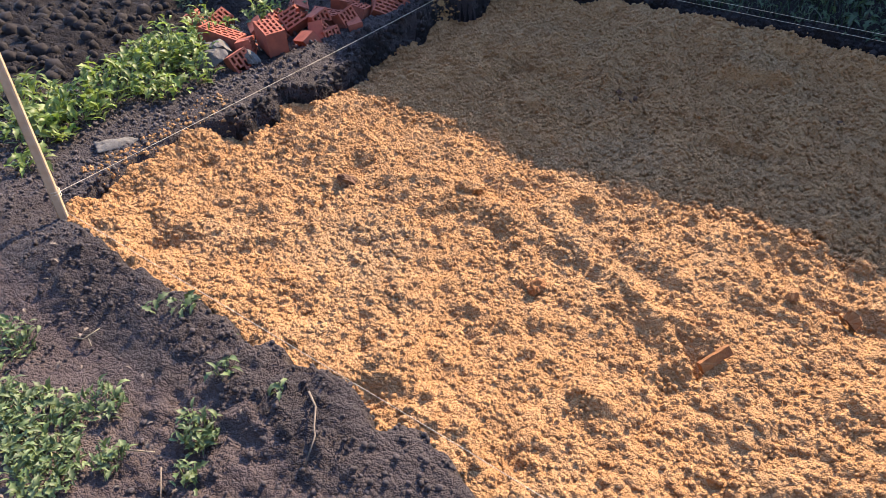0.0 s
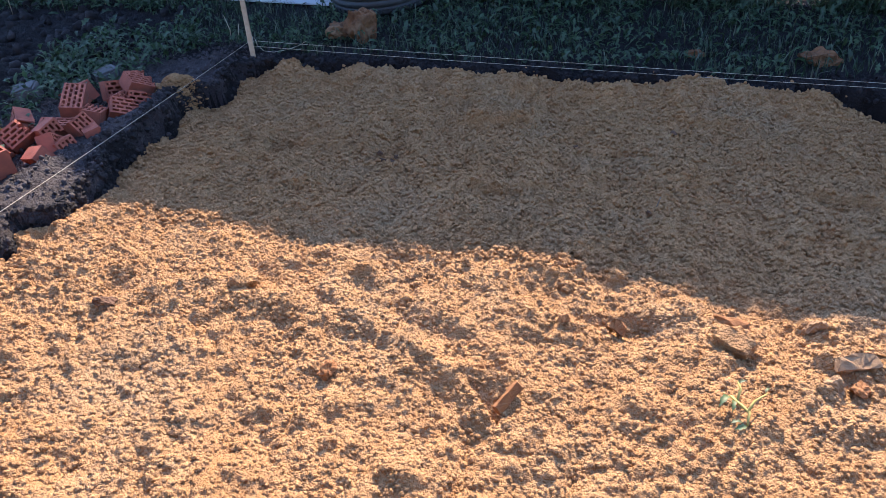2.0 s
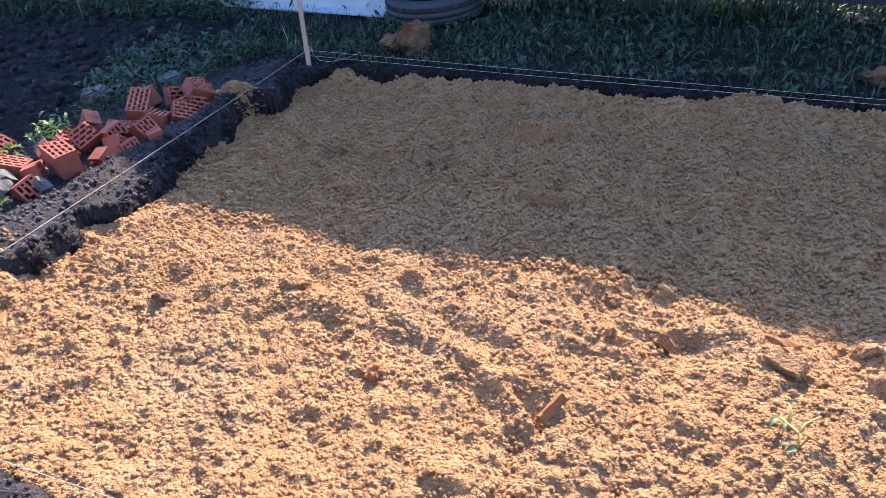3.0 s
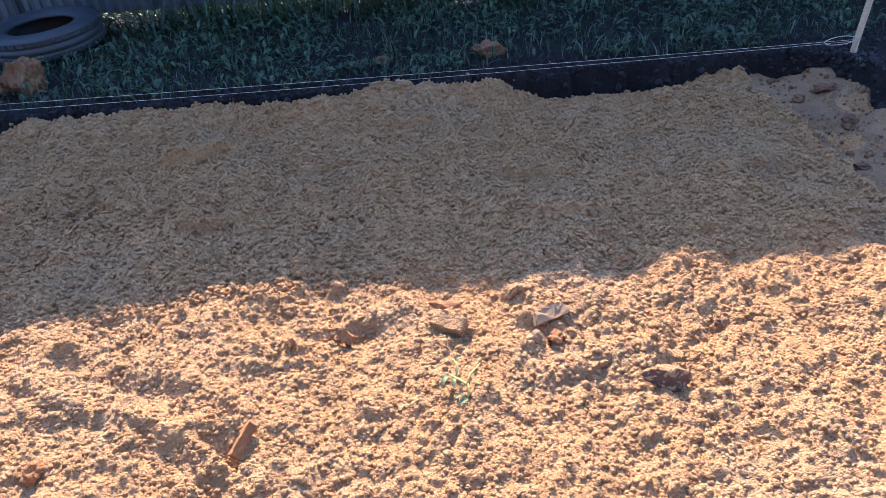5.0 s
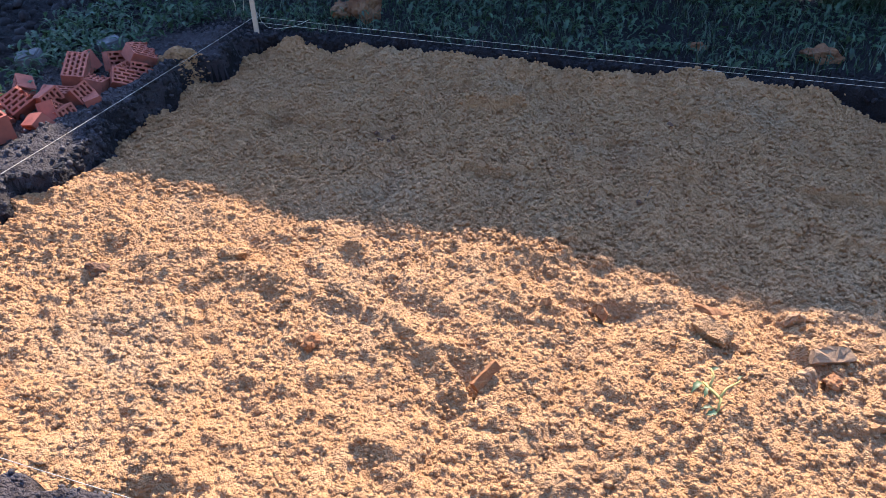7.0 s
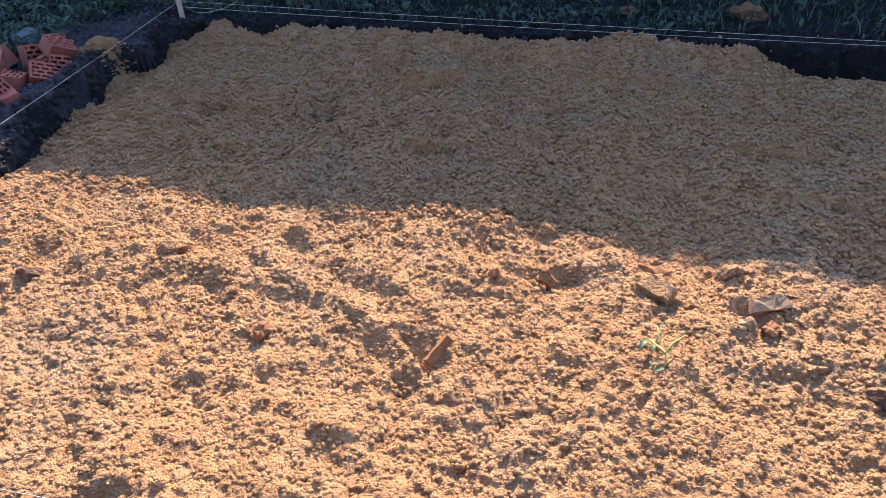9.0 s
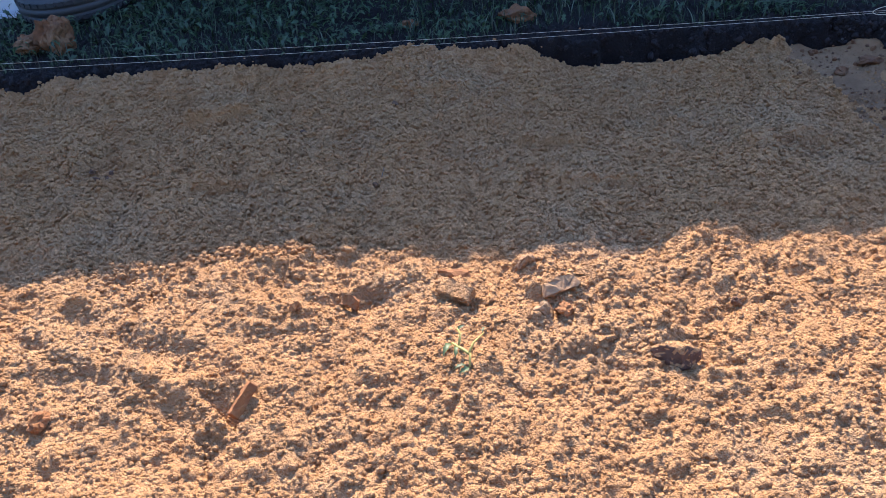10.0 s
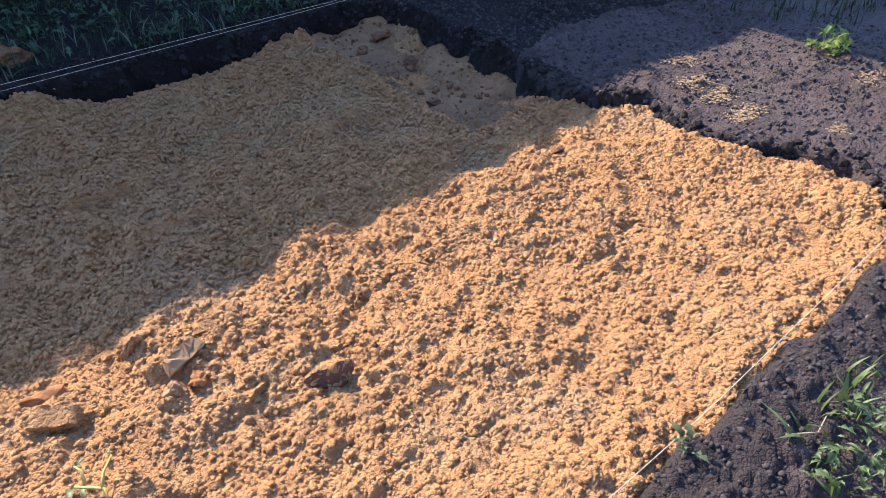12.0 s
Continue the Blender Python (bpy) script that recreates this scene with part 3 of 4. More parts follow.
def tube(bm, pts, radii, sides=6):
    """A tapered tube along points."""
    rings = []
    for k, p in enumerate(pts):
        p = Vector(p)
        way = (Vector(pts[min(k + 1, len(pts) - 1)]) - Vector(pts[max(k - 1, 0)])).normalized()
        q = way.to_track_quat("Z", "Y")
        rings.append([bm.verts.new(p + q @ Vector((math.cos(a) * radii[k], math.sin(a) * radii[k], 0))) for a in [2 * math.pi * s / sides for s in range(sides)]])
    for u, w in zip(rings, rings[1:]):
        for s in range(sides):
            bm.faces.new((u[s], u[(s + 1) % sides], w[(s + 1) % sides], w[s]))
    bm.faces.new(rings[0][::-1]), bm.faces.new(rings[-1])
    return bm


# ---- fence of profiled steel sheets with a gap under it ----
def fence_line(x):
    return 5.98 - 0.035 * x


fence = thing("fence", pose(0, 0, 0), "dark grey profiled steel sheet fence above long grass", "fence")
FENCE_FOOT, FENCE_TOP = 0.18, 2.97
x0 = -13.0
while x0 < 13:
    bm = bmesh.new()
    line, x = [], 0.0
    while x < 1.2:
        for dx, dy in ((0, 0), (0.035, 0), (0.047, 0.02), (0.082, 0.02)):
            line.append((x0 + x + dx, dy))
        x += 0.095
    for off in (0, 1):
        line_v = [[bm.verts.new((px, fence_line(px) + py + off * 0.002, z)) for px, py in line] for z in (FENCE_FOOT, FENCE_TOP)]
        for k in range(len(line) - 1):
            q = (line_v[0][k], line_v[0][k + 1], line_v[1][k + 1], line_v[1][k])
            bm.faces.new(q if off == 0 else q[::-1])
    part("sheet", bm, FENCE, fence)
    x0 += 1.14
for z in (0.5, 2.6):
    bm = bmesh.new()
    tube(bm, [(-13, fence_line(-13) + 0.05, z), (13, fence_line(13) + 0.05, z)], [0.025, 0.025], 4)
    part("rail", bm, STEEL, fence)
for k in range(-5, 6):
    bm = bmesh.new()
    px = k * 2.5 + 0.4
    tube(bm, [(px, fence_line(px) + 0.1, -0.1), (px, fence_line(px) + 0.1, 2.9)], [0.04, 0.04], 4)
    part("post", bm, STEEL, fence)

# ---- unseen shed added behind the fence so that its shadow falls over the bank ----
shed = thing("shed", pose(6.7, 7.9, 0), "unseen weathered plank shed, added behind the steel fence to shade the bank", "shed")
bm = bmesh.new()
bmesh.ops.create_cube(bm, size=1, matrix=pose(0, 0, 2.29) @ Matrix.Diagonal((5.0, 2.6, 4.58, 1)))
part("wall", bm, PLANKING, shed)
bm = bmesh.new()
bmesh.ops.create_cube(bm, size=1, matrix=pose(0, 0, 4.7, 4) @ Matrix.Diagonal((5.2, 2.9, 0.08, 1)))
part("roof", bm, STEEL, shed)


# ---- added plain house wall, unseen behind the camera, to hold back sky light ----
house = thing("house", pose(0.5, -7.6, 0), "added dark plank house, unseen, holding back the sky behind the plot", "house")
bm = bmesh.new()
bmesh.ops.create_cube(bm, size=1, matrix=pose(0, 0, 3.4) @ Matrix.Diagonal((18, 3.0, 7.0, 1)))
part("wall", bm, DARK_PLANKING, house)
bm = bmesh.new()
for sx, sy, sz in ((-9.4, -1.9, 6.9), (-9.4, 1.9, 6.9), (-9.4, 0, 8.4), (9.4, -1.9, 6.9), (9.4, 1.9, 6.9), (9.4, 0, 8.4)):
    bm.verts.new((sx, sy, sz))
bm.verts.ensure_lookup_table()
v = bm.verts
for q in ((v[0], v[1], v[2]), (v[3], v[5], v[4]), (v[0], v[3], v[4], v[1]), (v[1], v[4], v[5], v[2]), (v[2], v[5], v[3], v[0])):
    bm.faces.new(q)
bmesh.ops.recalc_face_normals(bm, faces=bm.faces)
part("roof", bm, STEEL, house)

# ---- wooden stakes and cords ----
def stake(base, top, wide, label):
    base, top = Vector(base), Vector(top)
    length = (top - base).length
    ob = thing("wooden_stake", Matrix.Translation(base) @ (top - base).to_track_quat("Z", "Y").to_matrix().to_4x4(), label, "stake", "stakes at the pit corners")
    bm = bmesh.new()
    w = wide / 2
    levels = [(-0.16, 0.2), (-0.02, 1.0), (length * 0.5, 0.97), (length - 0.004, 0.95), (length, 0.85)]
    rings = [[bm.verts.new((sx * w * s, sy * w * s * 0.8, z)) for sx, sy in ((-1, -0.7), (-0.7, -1), (0.7, -1), (1, -0.7), (1, 0.7), (0.7, 1), (-0.7, 1), (-1, 0.7))] for z, s in levels]
    for u, v in zip(rings, rings[1:]):
        for k in range(8):
            bm.faces.new((u[k], u[(k + 1) % 8], v[(k + 1) % 8], v[k]))
    bm.faces.new(rings[-1]), bm.faces.new(rings[0][::-1])
    part("shaft", bm, WOOD, ob)
    return ob


def cord(pts, label, thick=0.0011, sag=0.0):
    cu = bpy.data.curves.new("string_line", "CURVE")
    cu.dimensions, cu.bevel_depth, cu.bevel_resolution = "3D", thick, 1
    sp = cu.splines.new("POLY")
    if len(pts) == 2 and sag:
        a, b = Vector(pts[0]), Vector(pts[1])
        pts = [tuple(a.lerp(b, k / 24) - Vector((0, 0, sag * 4 * (k / 24) * (1 - k / 24)))) for k in range(25)]
    sp.points.add(len(pts) - 1)
    for p, q in zip(sp.points, pts):
        p.co = (*q, 1)
    cu.materials.append(CORD)
    ob = new("string_line", cu)
    return tagged(ob, label, "string", "marking strings")


stake((-2.643, 0.585, 0.05), (-2.72, 0.647, 0.95), 0.034, "raw wooden stake leaning in black soil at the sand edge")
stake((-2.73, 4.06, 0.09), (-2.79, 4.18, 0.92), 0.034, "raw wooden stake in shaded soil at the far corner")
stake((3.31, 3.96, 0.08), (3.395, 4.01, 1.62), 0.034, "raw wooden stake with a knotted cord loop")
NL, FL, FR = Vector((-2.655, 0.6, 0.18)), Vector((-2.745, 4.09, 0.2)), Vector((3.31, 3.965, 0.16))
cord([NL, FL], "pale cord stretched along the dark pit side", sag=0.012)
cord([FL, FR], "upper pale cord stretched along the far pit edge", sag=0.01)
cord([FL + Vector((0, -0.01, -0.035)), FR + Vector((0, -0.015, -0.004))], "lower pale cord stretched along the far pit edge", sag=0.02)
pts = []
for k in range(60):
    x = -2.645 + k * 0.1
    y = 0.6 + 0.035 * min(1, k / 20) - 0.03 * min(1, max(0, (x - 0.8) / 1.0))
    pts.append((x, y, max(0.1, top_at(x, y) + 0.006)))
cord(pts, "pale cord lying low along the near sand edge")
cord([tuple(FR + Vector((-0.02 - 0.2 * math.sin(a) ** 2 * (1 - 0.2 * math.cos(a)), -0.02, 0.045 * math.sin(2 * a) * 0.6 + 0.01))) for a in [math.pi * k / 24 for k in range(25)]],
     "loose knotted loop of pale cord on a stake", 0.0022)
cord([tuple(FL + Vector(v)) for v in ((0, 0, 0.05), (0.06, -0.03, 0.03), (0.07, -0.03, -0.02), (0.12, -0.04, -0.055), (0.2, -0.04, -0.06), (0.3, -0.02, -0.045), (0.38, 0.0, -0.02), (0.44, 0.02, 0.01))],
     "curled loose end of pale cord by a stake")
for p in (FL, FR, NL):
    cord([tuple(p + Vector((0.021 * math.cos(a), 0.019 * math.sin(a), 0.002 * a - 0.01))) for a in [k * 0.6 for k in range(30)]], "cord wound round a wooden stake", 0.002)


# ---- bricks ----
def hollow_brick(cut, seed, length=0.25, width=0.12, height=0.088):
    """A hollow fired brick, slots along its height; cut: the share of its length that is left, with a ragged break."""
    r = random.Random(seed)
    web, cols, rows = 0.012, 5, 4
    # cells: webs and slots in turn along the length; each row of slots is shifted by half
    xs = [0.0]
    n = cols * 4 + 1
    step = length / n
    xs = [k * step for k in range(n + 1)]
    slot_w = (width - web * (rows + 1)) / rows
    ys = [0.0]
    for k in range(rows):
        ys += [ys[-1] + web, ys[-1] + web + slot_w]
    ys.append(width)
    solid = {}
    for j in range(len(ys) - 1):
        line = cut + r.uniform(-0.06, 0.06)
        for i in range(n):
            hole = j % 2 == 1 and (i + (2 if j % 4 == 3 else 0)) % 4 != 0 and 0 < i < n - 1
            solid[i, j] = not hole and (cut >= 1 or (i + 0.5) / n < line)
    bm = bmesh.new()
    vs = {}

    def vert(i, j, k):
        if (i, j, k) not in vs:
            rag = 0.0 if cut >= 1 or xs[i] / length < cut - 0.08 else 0.006
            vs[i, j, k] = bm.verts.new((xs[i] - length * min(cut, 1) / 2 + r.uniform(-rag, rag), ys[j] - width / 2 + r.uniform(-rag, rag) * 0.3, k * height + r.uniform(-rag, rag)))
        return vs[i, j, k]

    for (i, j), s in solid.items():
        if not s:
            continue
        bm.faces.new([vert(*p, 1) for p in ((i, j), (i + 1, j), (i + 1, j + 1), (i, j + 1))])
        bm.faces.new([vert(*p, 0) for p in ((i, j + 1), (i + 1, j + 1), (i + 1, j), (i, j))])
        for di, dj, a, b in ((0, -1, (i, j), (i + 1, j)), (1, 0, (i + 1, j), (i + 1, j + 1)), (0, 1, (i + 1, j + 1), (i, j + 1)), (-1, 0, (i, j + 1), (i, j))):
            if not solid.get((i + di, j + dj), False):
                bm.faces.new((vert(*a, 0), vert(*b, 0), vert(*b, 1), vert(*a, 1)))
    return bm


def lay_brick(seed, x, y, z, rx, ry, rz, cut, height=0.088):
    ob = part("hollow_brick", hollow_brick(cut, seed, height=height), BRICK)
    whole = "whole red hollow brick in a heap beside the pit" if cut >= 1 else "broken red hollow brick in a heap beside the pit"
    tagged(ob, whole, "brick", "heap of hollow bricks")
    ob.matrix_world = pose(x, y, z, rx, ry, rz)


BRICKS = (
    (-3.17, 2.2, 0.11, -3, -7, 160, 0.75, 0.14), (-3.5, 2.08, 0.1, -4, 14, 20, 1.0, 0.088), (-3.22, 1.96, 0.1, 30, 62, 20, 0.4, 0.088),
    (-3.3, 2.06, 0.11, 78, 10, 130, 0.55, 0.088), (-3.04, 2.32, 0.09, 62, 15, 165, 0.6, 0.088), (-3.1, 2.46, 0.11, 75, 35, 115, 0.6, 0.088),
    (-3.27, 2.48, 0.15, 40, -24, 60, 0.55, 0.088), (-3.36, 2.44, 0.1, 10, 20, 10, 0.7, 0.088), (-3.38, 2.66, 0.15, 62, 10, -40, 0.6, 0.088),
    (-2.98, 2.64, 0.1, 80, 5, 143, 0.7, 0.088), (-3.06, 2.68, 0.13, 20, 58, 15, 0.5, 0.088), (-3.24, 2.88, 0.17, 12, -14, 120, 1.0, 0.088),
    (-3.2, 2.66, 0.09, 5, 10, 30, 0.7, 0.088), (-3.46, 3.08, 0.12, 82, 20, 175, 0.7, 0.12), (-3.12, 3.06, 0.11, 68, 10, 115, 0.55, 0.088),
    (-3.02, 2.98, 0.1, 34, 24, 45, 0.55, 0.088), (-3.1, 3.24, 0.14, 24, 30, 70, 0.7, 0.088), (-2.99, 3.16, 0.1, 58, 10, 15, 0.5, 0.088),
    (-3.26, 3.22, 0.14, 75, 12, 65, 0.6, 0.088), (-3.95, 2.18, 0.1, 68, 10, 135, 0.55, 0.088), (-3.78, 2.3, 0.09, 20, 30, 10, 0.4, 0.088),
    (-3.05, 2.5, 0.1, 12, 70, 10, 0.35, 0.088), (-3.1, 2.84, 0.1, 15, 8, 110, 0.45, 0.088), (-3.46, 2.3, 0.1, 14, 55, 70, 0.4, 0.088),
    (-3.3, 2.3, 0.1, 40, 30, 120, 0.3, 0.088), (-3.18, 2.56, 0.17, 50, 70, 40, 0.35, 0.088), (-3.34, 2.98, 0.12, 35, 60, 10, 0.4, 0.088), (-3.2, 3.36, 0.11, 20, 15, 65, 0.5, 0.088),
)
for k, row in enumerate(BRICKS):
    lay_brick(k, *row)


def chunk(name, x, y, z, size, turn, material, label, category, seed, group="", rough=0.16, flat=True, sub=2, dust=None):
    """A broken lump: a ball cut by random planes, pitted by noise."""
    r = random.Random(seed)
    bm = bmesh.new()
    bmesh.ops.create_icosphere(bm, subdivisions=sub + 1, radius=1)
    cuts = [(Vector((r.uniform(-1, 1), r.uniform(-1, 1), r.uniform(-1, 1))).normalized(), r.uniform(0.5, 0.8)) for _ in range(9)]
    for v in bm.verts:
        for n, dd in cuts:
            over = v.co.dot(n) - dd
            if over > 0:
                v.co -= n * over
        v.co += v.co.normalized() * rough * (noise.noise(v.co * 2.3 + Vector((seed, 0, 0))) + 0.5 * noise.noise(v.co * 6 + Vector((0, seed, 0))))
        v.co = Vector((v.co.x * size[0] / 2, v.co.y * size[1] / 2, v.co.z * size[2] / 2)) * 1.35
    if dust:
        up = pose(0, 0, 0, *turn).inverted() @ Vector((0, 0, 1))
        bm.normal_update()
        for f in bm.faces:
            f.material_index = int(f.normal.dot(up) + 0.35 * noise.noise(f.calc_center_median() * 60) > 0.5)
    ob = part(name, bm, material, soft=not flat)
    if dust:
        ob.data.materials.append(dust)
    ob.matrix_world = pose(x, y, z, *turn)
    return tagged(ob, label, category, group)


for k, (x, y, s) in enumerate(((-3.8, 3.06, (0.15, 0.13, 0.11)), (-3.5, 3.46, (0.15, 0.12, 0.09)))):
    bm = bmesh.new()
    bmesh.ops.create_cube(bm, size=1, matrix=Matrix.Diagonal((*s, 1)))
    bmesh.ops.bevel(bm, geom=list(bm.edges), offset=0.012, segments=2, affect="EDGES")
    bmesh.ops.subdivide_edges(bm, edges=[e for e in bm.edges if e.calc_length() > 0.08], cuts=3, use_grid_fill=True)
    for v in bm.verts:
        v.co += Vector((1, 1, 1)) * 0.006 * noise.noise(v.co * 25 + Vector((k, 0, 0)))
    ob = part("concrete_block", bm, CONCRETE)
    ob.matrix_world = pose(x, y, 0.09 + s[2] / 2, 6, -8, 30 + 25 * k)
    tagged(ob, "rough grey concrete block beside the brick heap", "block")

chunk("stone", -3.3, 1.86, 0.14, (0.17, 0.1, 0.05), (25, -20, 40), STONE, "flat pale grey stone among weeds", "stone", 3)
chunk("stone", -3.38, 1.98, 0.12, (0.16, 0.12, 0.1), (10, 10, 20), STONE, "grey-brown stone behind broken bricks", "stone", 4)
chunk("stone", -3.14, 2.0, 0.13, (0.09, 0.07, 0.06), (10, 10, 20), STONE, "small pale stone by broken bricks", "stone", 5)
chunk("clay_lump", -2.1, 4.56, 0.19, (0.2, 0.19, 0.25), (5, 8, 20), CLAY, "large orange clay lump on shaded grass", "clay", 11, "clay lumps", 0.26, True, 4)
chunk("clay_lump", -2.3, 4.6, 0.15, (0.18, 0.15, 0.11), (0, 10, -10), CLAY, "smaller orange clay lump beside a larger one", "clay", 12, "clay lumps", 0.3, True, 3)
chunk("clay_lump", 1.02, 4.5, 0.11, (0.19, 0.14, 0.11), (0, 5, -8), CLAY, "low brown clay lump in shaded grass", "clay", 13, "clay lumps", 0.25, True, 3)
chunk("clay_lump", 0.3, 4.55, 0.09, (0.1, 0.07, 0.05), (0, 5, 20), CLAY, "small clay bit in shaded grass", "clay", 15, "clay lumps", 0.25)

# ---- clods and shards lying in the sand ----
def lie(x, y):
    return top_at(x, y)


def shard(name, x, y, lift, size, turn, material, label, seed):
    """A flat angular crust with broken edges."""
    r = random.Random(seed)
    bm = bmesh.new()
    ring = [(a * r.uniform(0.8, 1.05), b * r.uniform(0.75, 1.05)) for a, b in ((-1, -0.9), (0.1, -1), (1, -0.8), (0.95, 0.6), (0.2, 1), (-0.85, 0.9))]
    n = len(ring)
    lo = [bm.verts.new((a * size[0] / 2, b * size[1] / 2, -size[2] / 2)) for a, b in ring]
    hi = [bm.verts.new((a * size[0] / 2 * 0.93, b * size[1] / 2 * 0.93, size[2] / 2 * r.uniform(0.7, 1.3))) for a, b in ring]
    for k in range(n):
        bm.faces.new((lo[k], lo[(k + 1) % n], hi[(k + 1) % n], hi[k]))
    bm.faces.new(hi), bm.faces.new(lo[::-1])
    bmesh.ops.triangulate(bm, faces=bm.faces)
    bmesh.ops.subdivide_edges(bm, edges=bm.edges, cuts=3)
    for v in bm.verts:
        v.co += Vector((noise.noise(v.co * 45), noise.noise(v.co * 45 + Vector((9, 0, 0))), noise.noise(v.co * 60))) * min(0.009, size[2] * 0.35)
    ob = part(name, bm, material)
    ob.matrix_world = pose(x, y, lie(x, y) + lift, *turn)
    return tagged(ob, label, "clod", "clods in the sand")


shard("clay_shard", -0.25, 1.39, 0.02, (0.135, 0.052, 0.012), (62, -18, 62), RUST_CLAY, "rust-brown clay shard standing tilted in sand", 1)
shard("clay_shard", 0.055, 1.84, 0.03, (0.07, 0.05, 0.035), (40, 20, -20), RUST_CLAY, "pointed rust-brown clay shard in sand", 2)
shard("clay_shard", -0.13, 1.79, 0.012, (0.05, 0.035, 0.025), (50, 20, 30), RUST_CLAY, "small rust-brown clay bit in sand", 3)
shard("clay_shard", 0.435, 1.8, 0.014, (0.15, 0.085, 0.035), (14, 10, -25), SAND, "flat orange clay crust half buried in sand", 4)
shard("clay_shard", 0.93, 1.88, 0.008, (0.085, 0.05, 0.016), (18, 4, -20), SAND, "flat tan crust tilted on sand", 6)
shard("clay_shard", 0.81, 1.8, 0.004, (0.17, 0.07, 0.024), (28, -4, 20), TAN_STONE, "sand-covered brown clay slab in sand", 7)
shard("clay_shard", 0.92, 1.55, 0.004, (0.1, 0.05, 0.02), (-20, 5, 20), SAND, "half-buried orange clay crust", 8)
chunk("clay_clod", 0.71, 1.965, lie(0.71, 1.965) + 0.02, (0.05, 0.045, 0.075), (20, 10, 0), TAN_STONE, "upright tan stone clod in sand", "clod", 21, "clods in the sand", 0.26, True, 3)
chunk("clay_clod", 0.735, 1.69, lie(0.735, 1.69) + 0.016, (0.06, 0.055, 0.065), (0, 15, 40), TAN_STONE, "angular tan clod in sand", "clod", 22, "clods in the sand", 0.26, True, 3)
chunk("clay_clod", 0.81, 1.7, lie(0.81, 1.7) + 0.012, (0.07, 0.05, 0.04), (0, 15, 40), RUST_CLAY, "small orange clod in sand", "clod", 29, "clods in the sand", 0.26, True, 3)
chunk("clay_clod", 1.128, 1.455, lie(1.128, 1.455) + 0.022, (0.135, 0.085, 0.078), (5, -4, -4), DUSTY_CLOD, "dark brown clod dusted with sand", "clod", 23, "clods in the sand", 0.13, False, 3, SAND_CRUMB)
chunk("clay_clod", -1.41, 1.71, lie(-1.41, 1.71) + 0.018, (0.085, 0.07, 0.07), (0, 10, 20), SAND, "boxy lump of packed sand", "clod", 24, "clods in the sand", 0.2, True, 3)
chunk("clay_clod", -1.93, 1.49, lie(-1.93, 1.49) + 0.012, (0.085, 0.06, 0.05), (0, 0, 10), DARK_CLAY, "flat brown clod in sand", "clod", 25, "clods in the sand", 0.26, True, 3)
chunk("clay_clod", -0.885, 1.375, lie(-0.885, 1.375) + 0.015, (0.06, 0.05, 0.05), (0, 0, 40), RUST_CLAY, "rounded brown clod in sand", "clod", 26, "clods in the sand", 0.26, True, 3)
chunk("clay_clod", 1.41, 1.7, lie(1.41, 1.7) + 0.005, (0.035, 0.03, 0.03), (0, 0, 10), DARK_CLAY, "small dark clod in a sand hole", "clod", 27, "clods in the sand", 0.26, True, 3)
chunk("clay_clod", 0.43, 1.93, lie(0.43, 1.93) + 0.015, (0.11, 0.07, 0.05), (0, 10, 5), RUST_CLAY, "crumbly orange clay clod in sand", "clod", 28, "clods in the sand", 0.2)
chunk("clay_clod", 2.68, 1.9, lie(2.68, 1.9) + 0.008, (0.05, 0.035, 0.03), (0, 0, 10), DARK_CLAY, "small dark clod on sand", "clod", 30, "clods in the sand", 0.26, True, 3)
chunk("clay_clod", -1.2, 0.82, lie(-1.2, 0.82) + 0.01, (0.05, 0.045, 0.045), (0, 0, 10), SAND, "rounded lump of damp sand", "clod", 31, "clods in the sand", 0.26, True, 3)
for k, (x, y, s) in enumerate(((-1.3, 3.03, 0.05), (-1.25, 3.05, 0.035), (-1.36, 3.05, 0.03), (-1.33, 3.0, 0.025), (-1.95, 3.0, 0.035), (-1.9, 2.99, 0.025), (0.2, 3.5, 0.03), (-0.3, 3.3, 0.03), (0.12, 2.66, 0.03))):
    chunk("clay_clod", x, y, lie(x, y) + 0.01, (s * 1.3, s, s * 0.8), (0, 10, 50 * k), DARK_CLAY, "dark damp clod in a dent of shaded sand", "clod", 60 + k, "clods in the sand", 0.25)
for k, (x, y, s) in enumerate(((2.85, 3.7, 0.06), (3.0, 3.4, 0.07), (2.95, 3.35, 0.05), (2.72, 2.85, 0.05), (3.05, 3.75, 0.08))):
    chunk("clay_clod", x, y, float(heights(sand_height, np.array([x]), np.array([y]))[0]) + 0.01, (s * 1.4, s, s * 0.7), (0, 10, 40 * k), CLAY if k % 2 == 0 else DARK_CLAY, "reddish clay clod on the scraped pit floor", "clod", 40 + k, "clods in the hollow", 0.2)


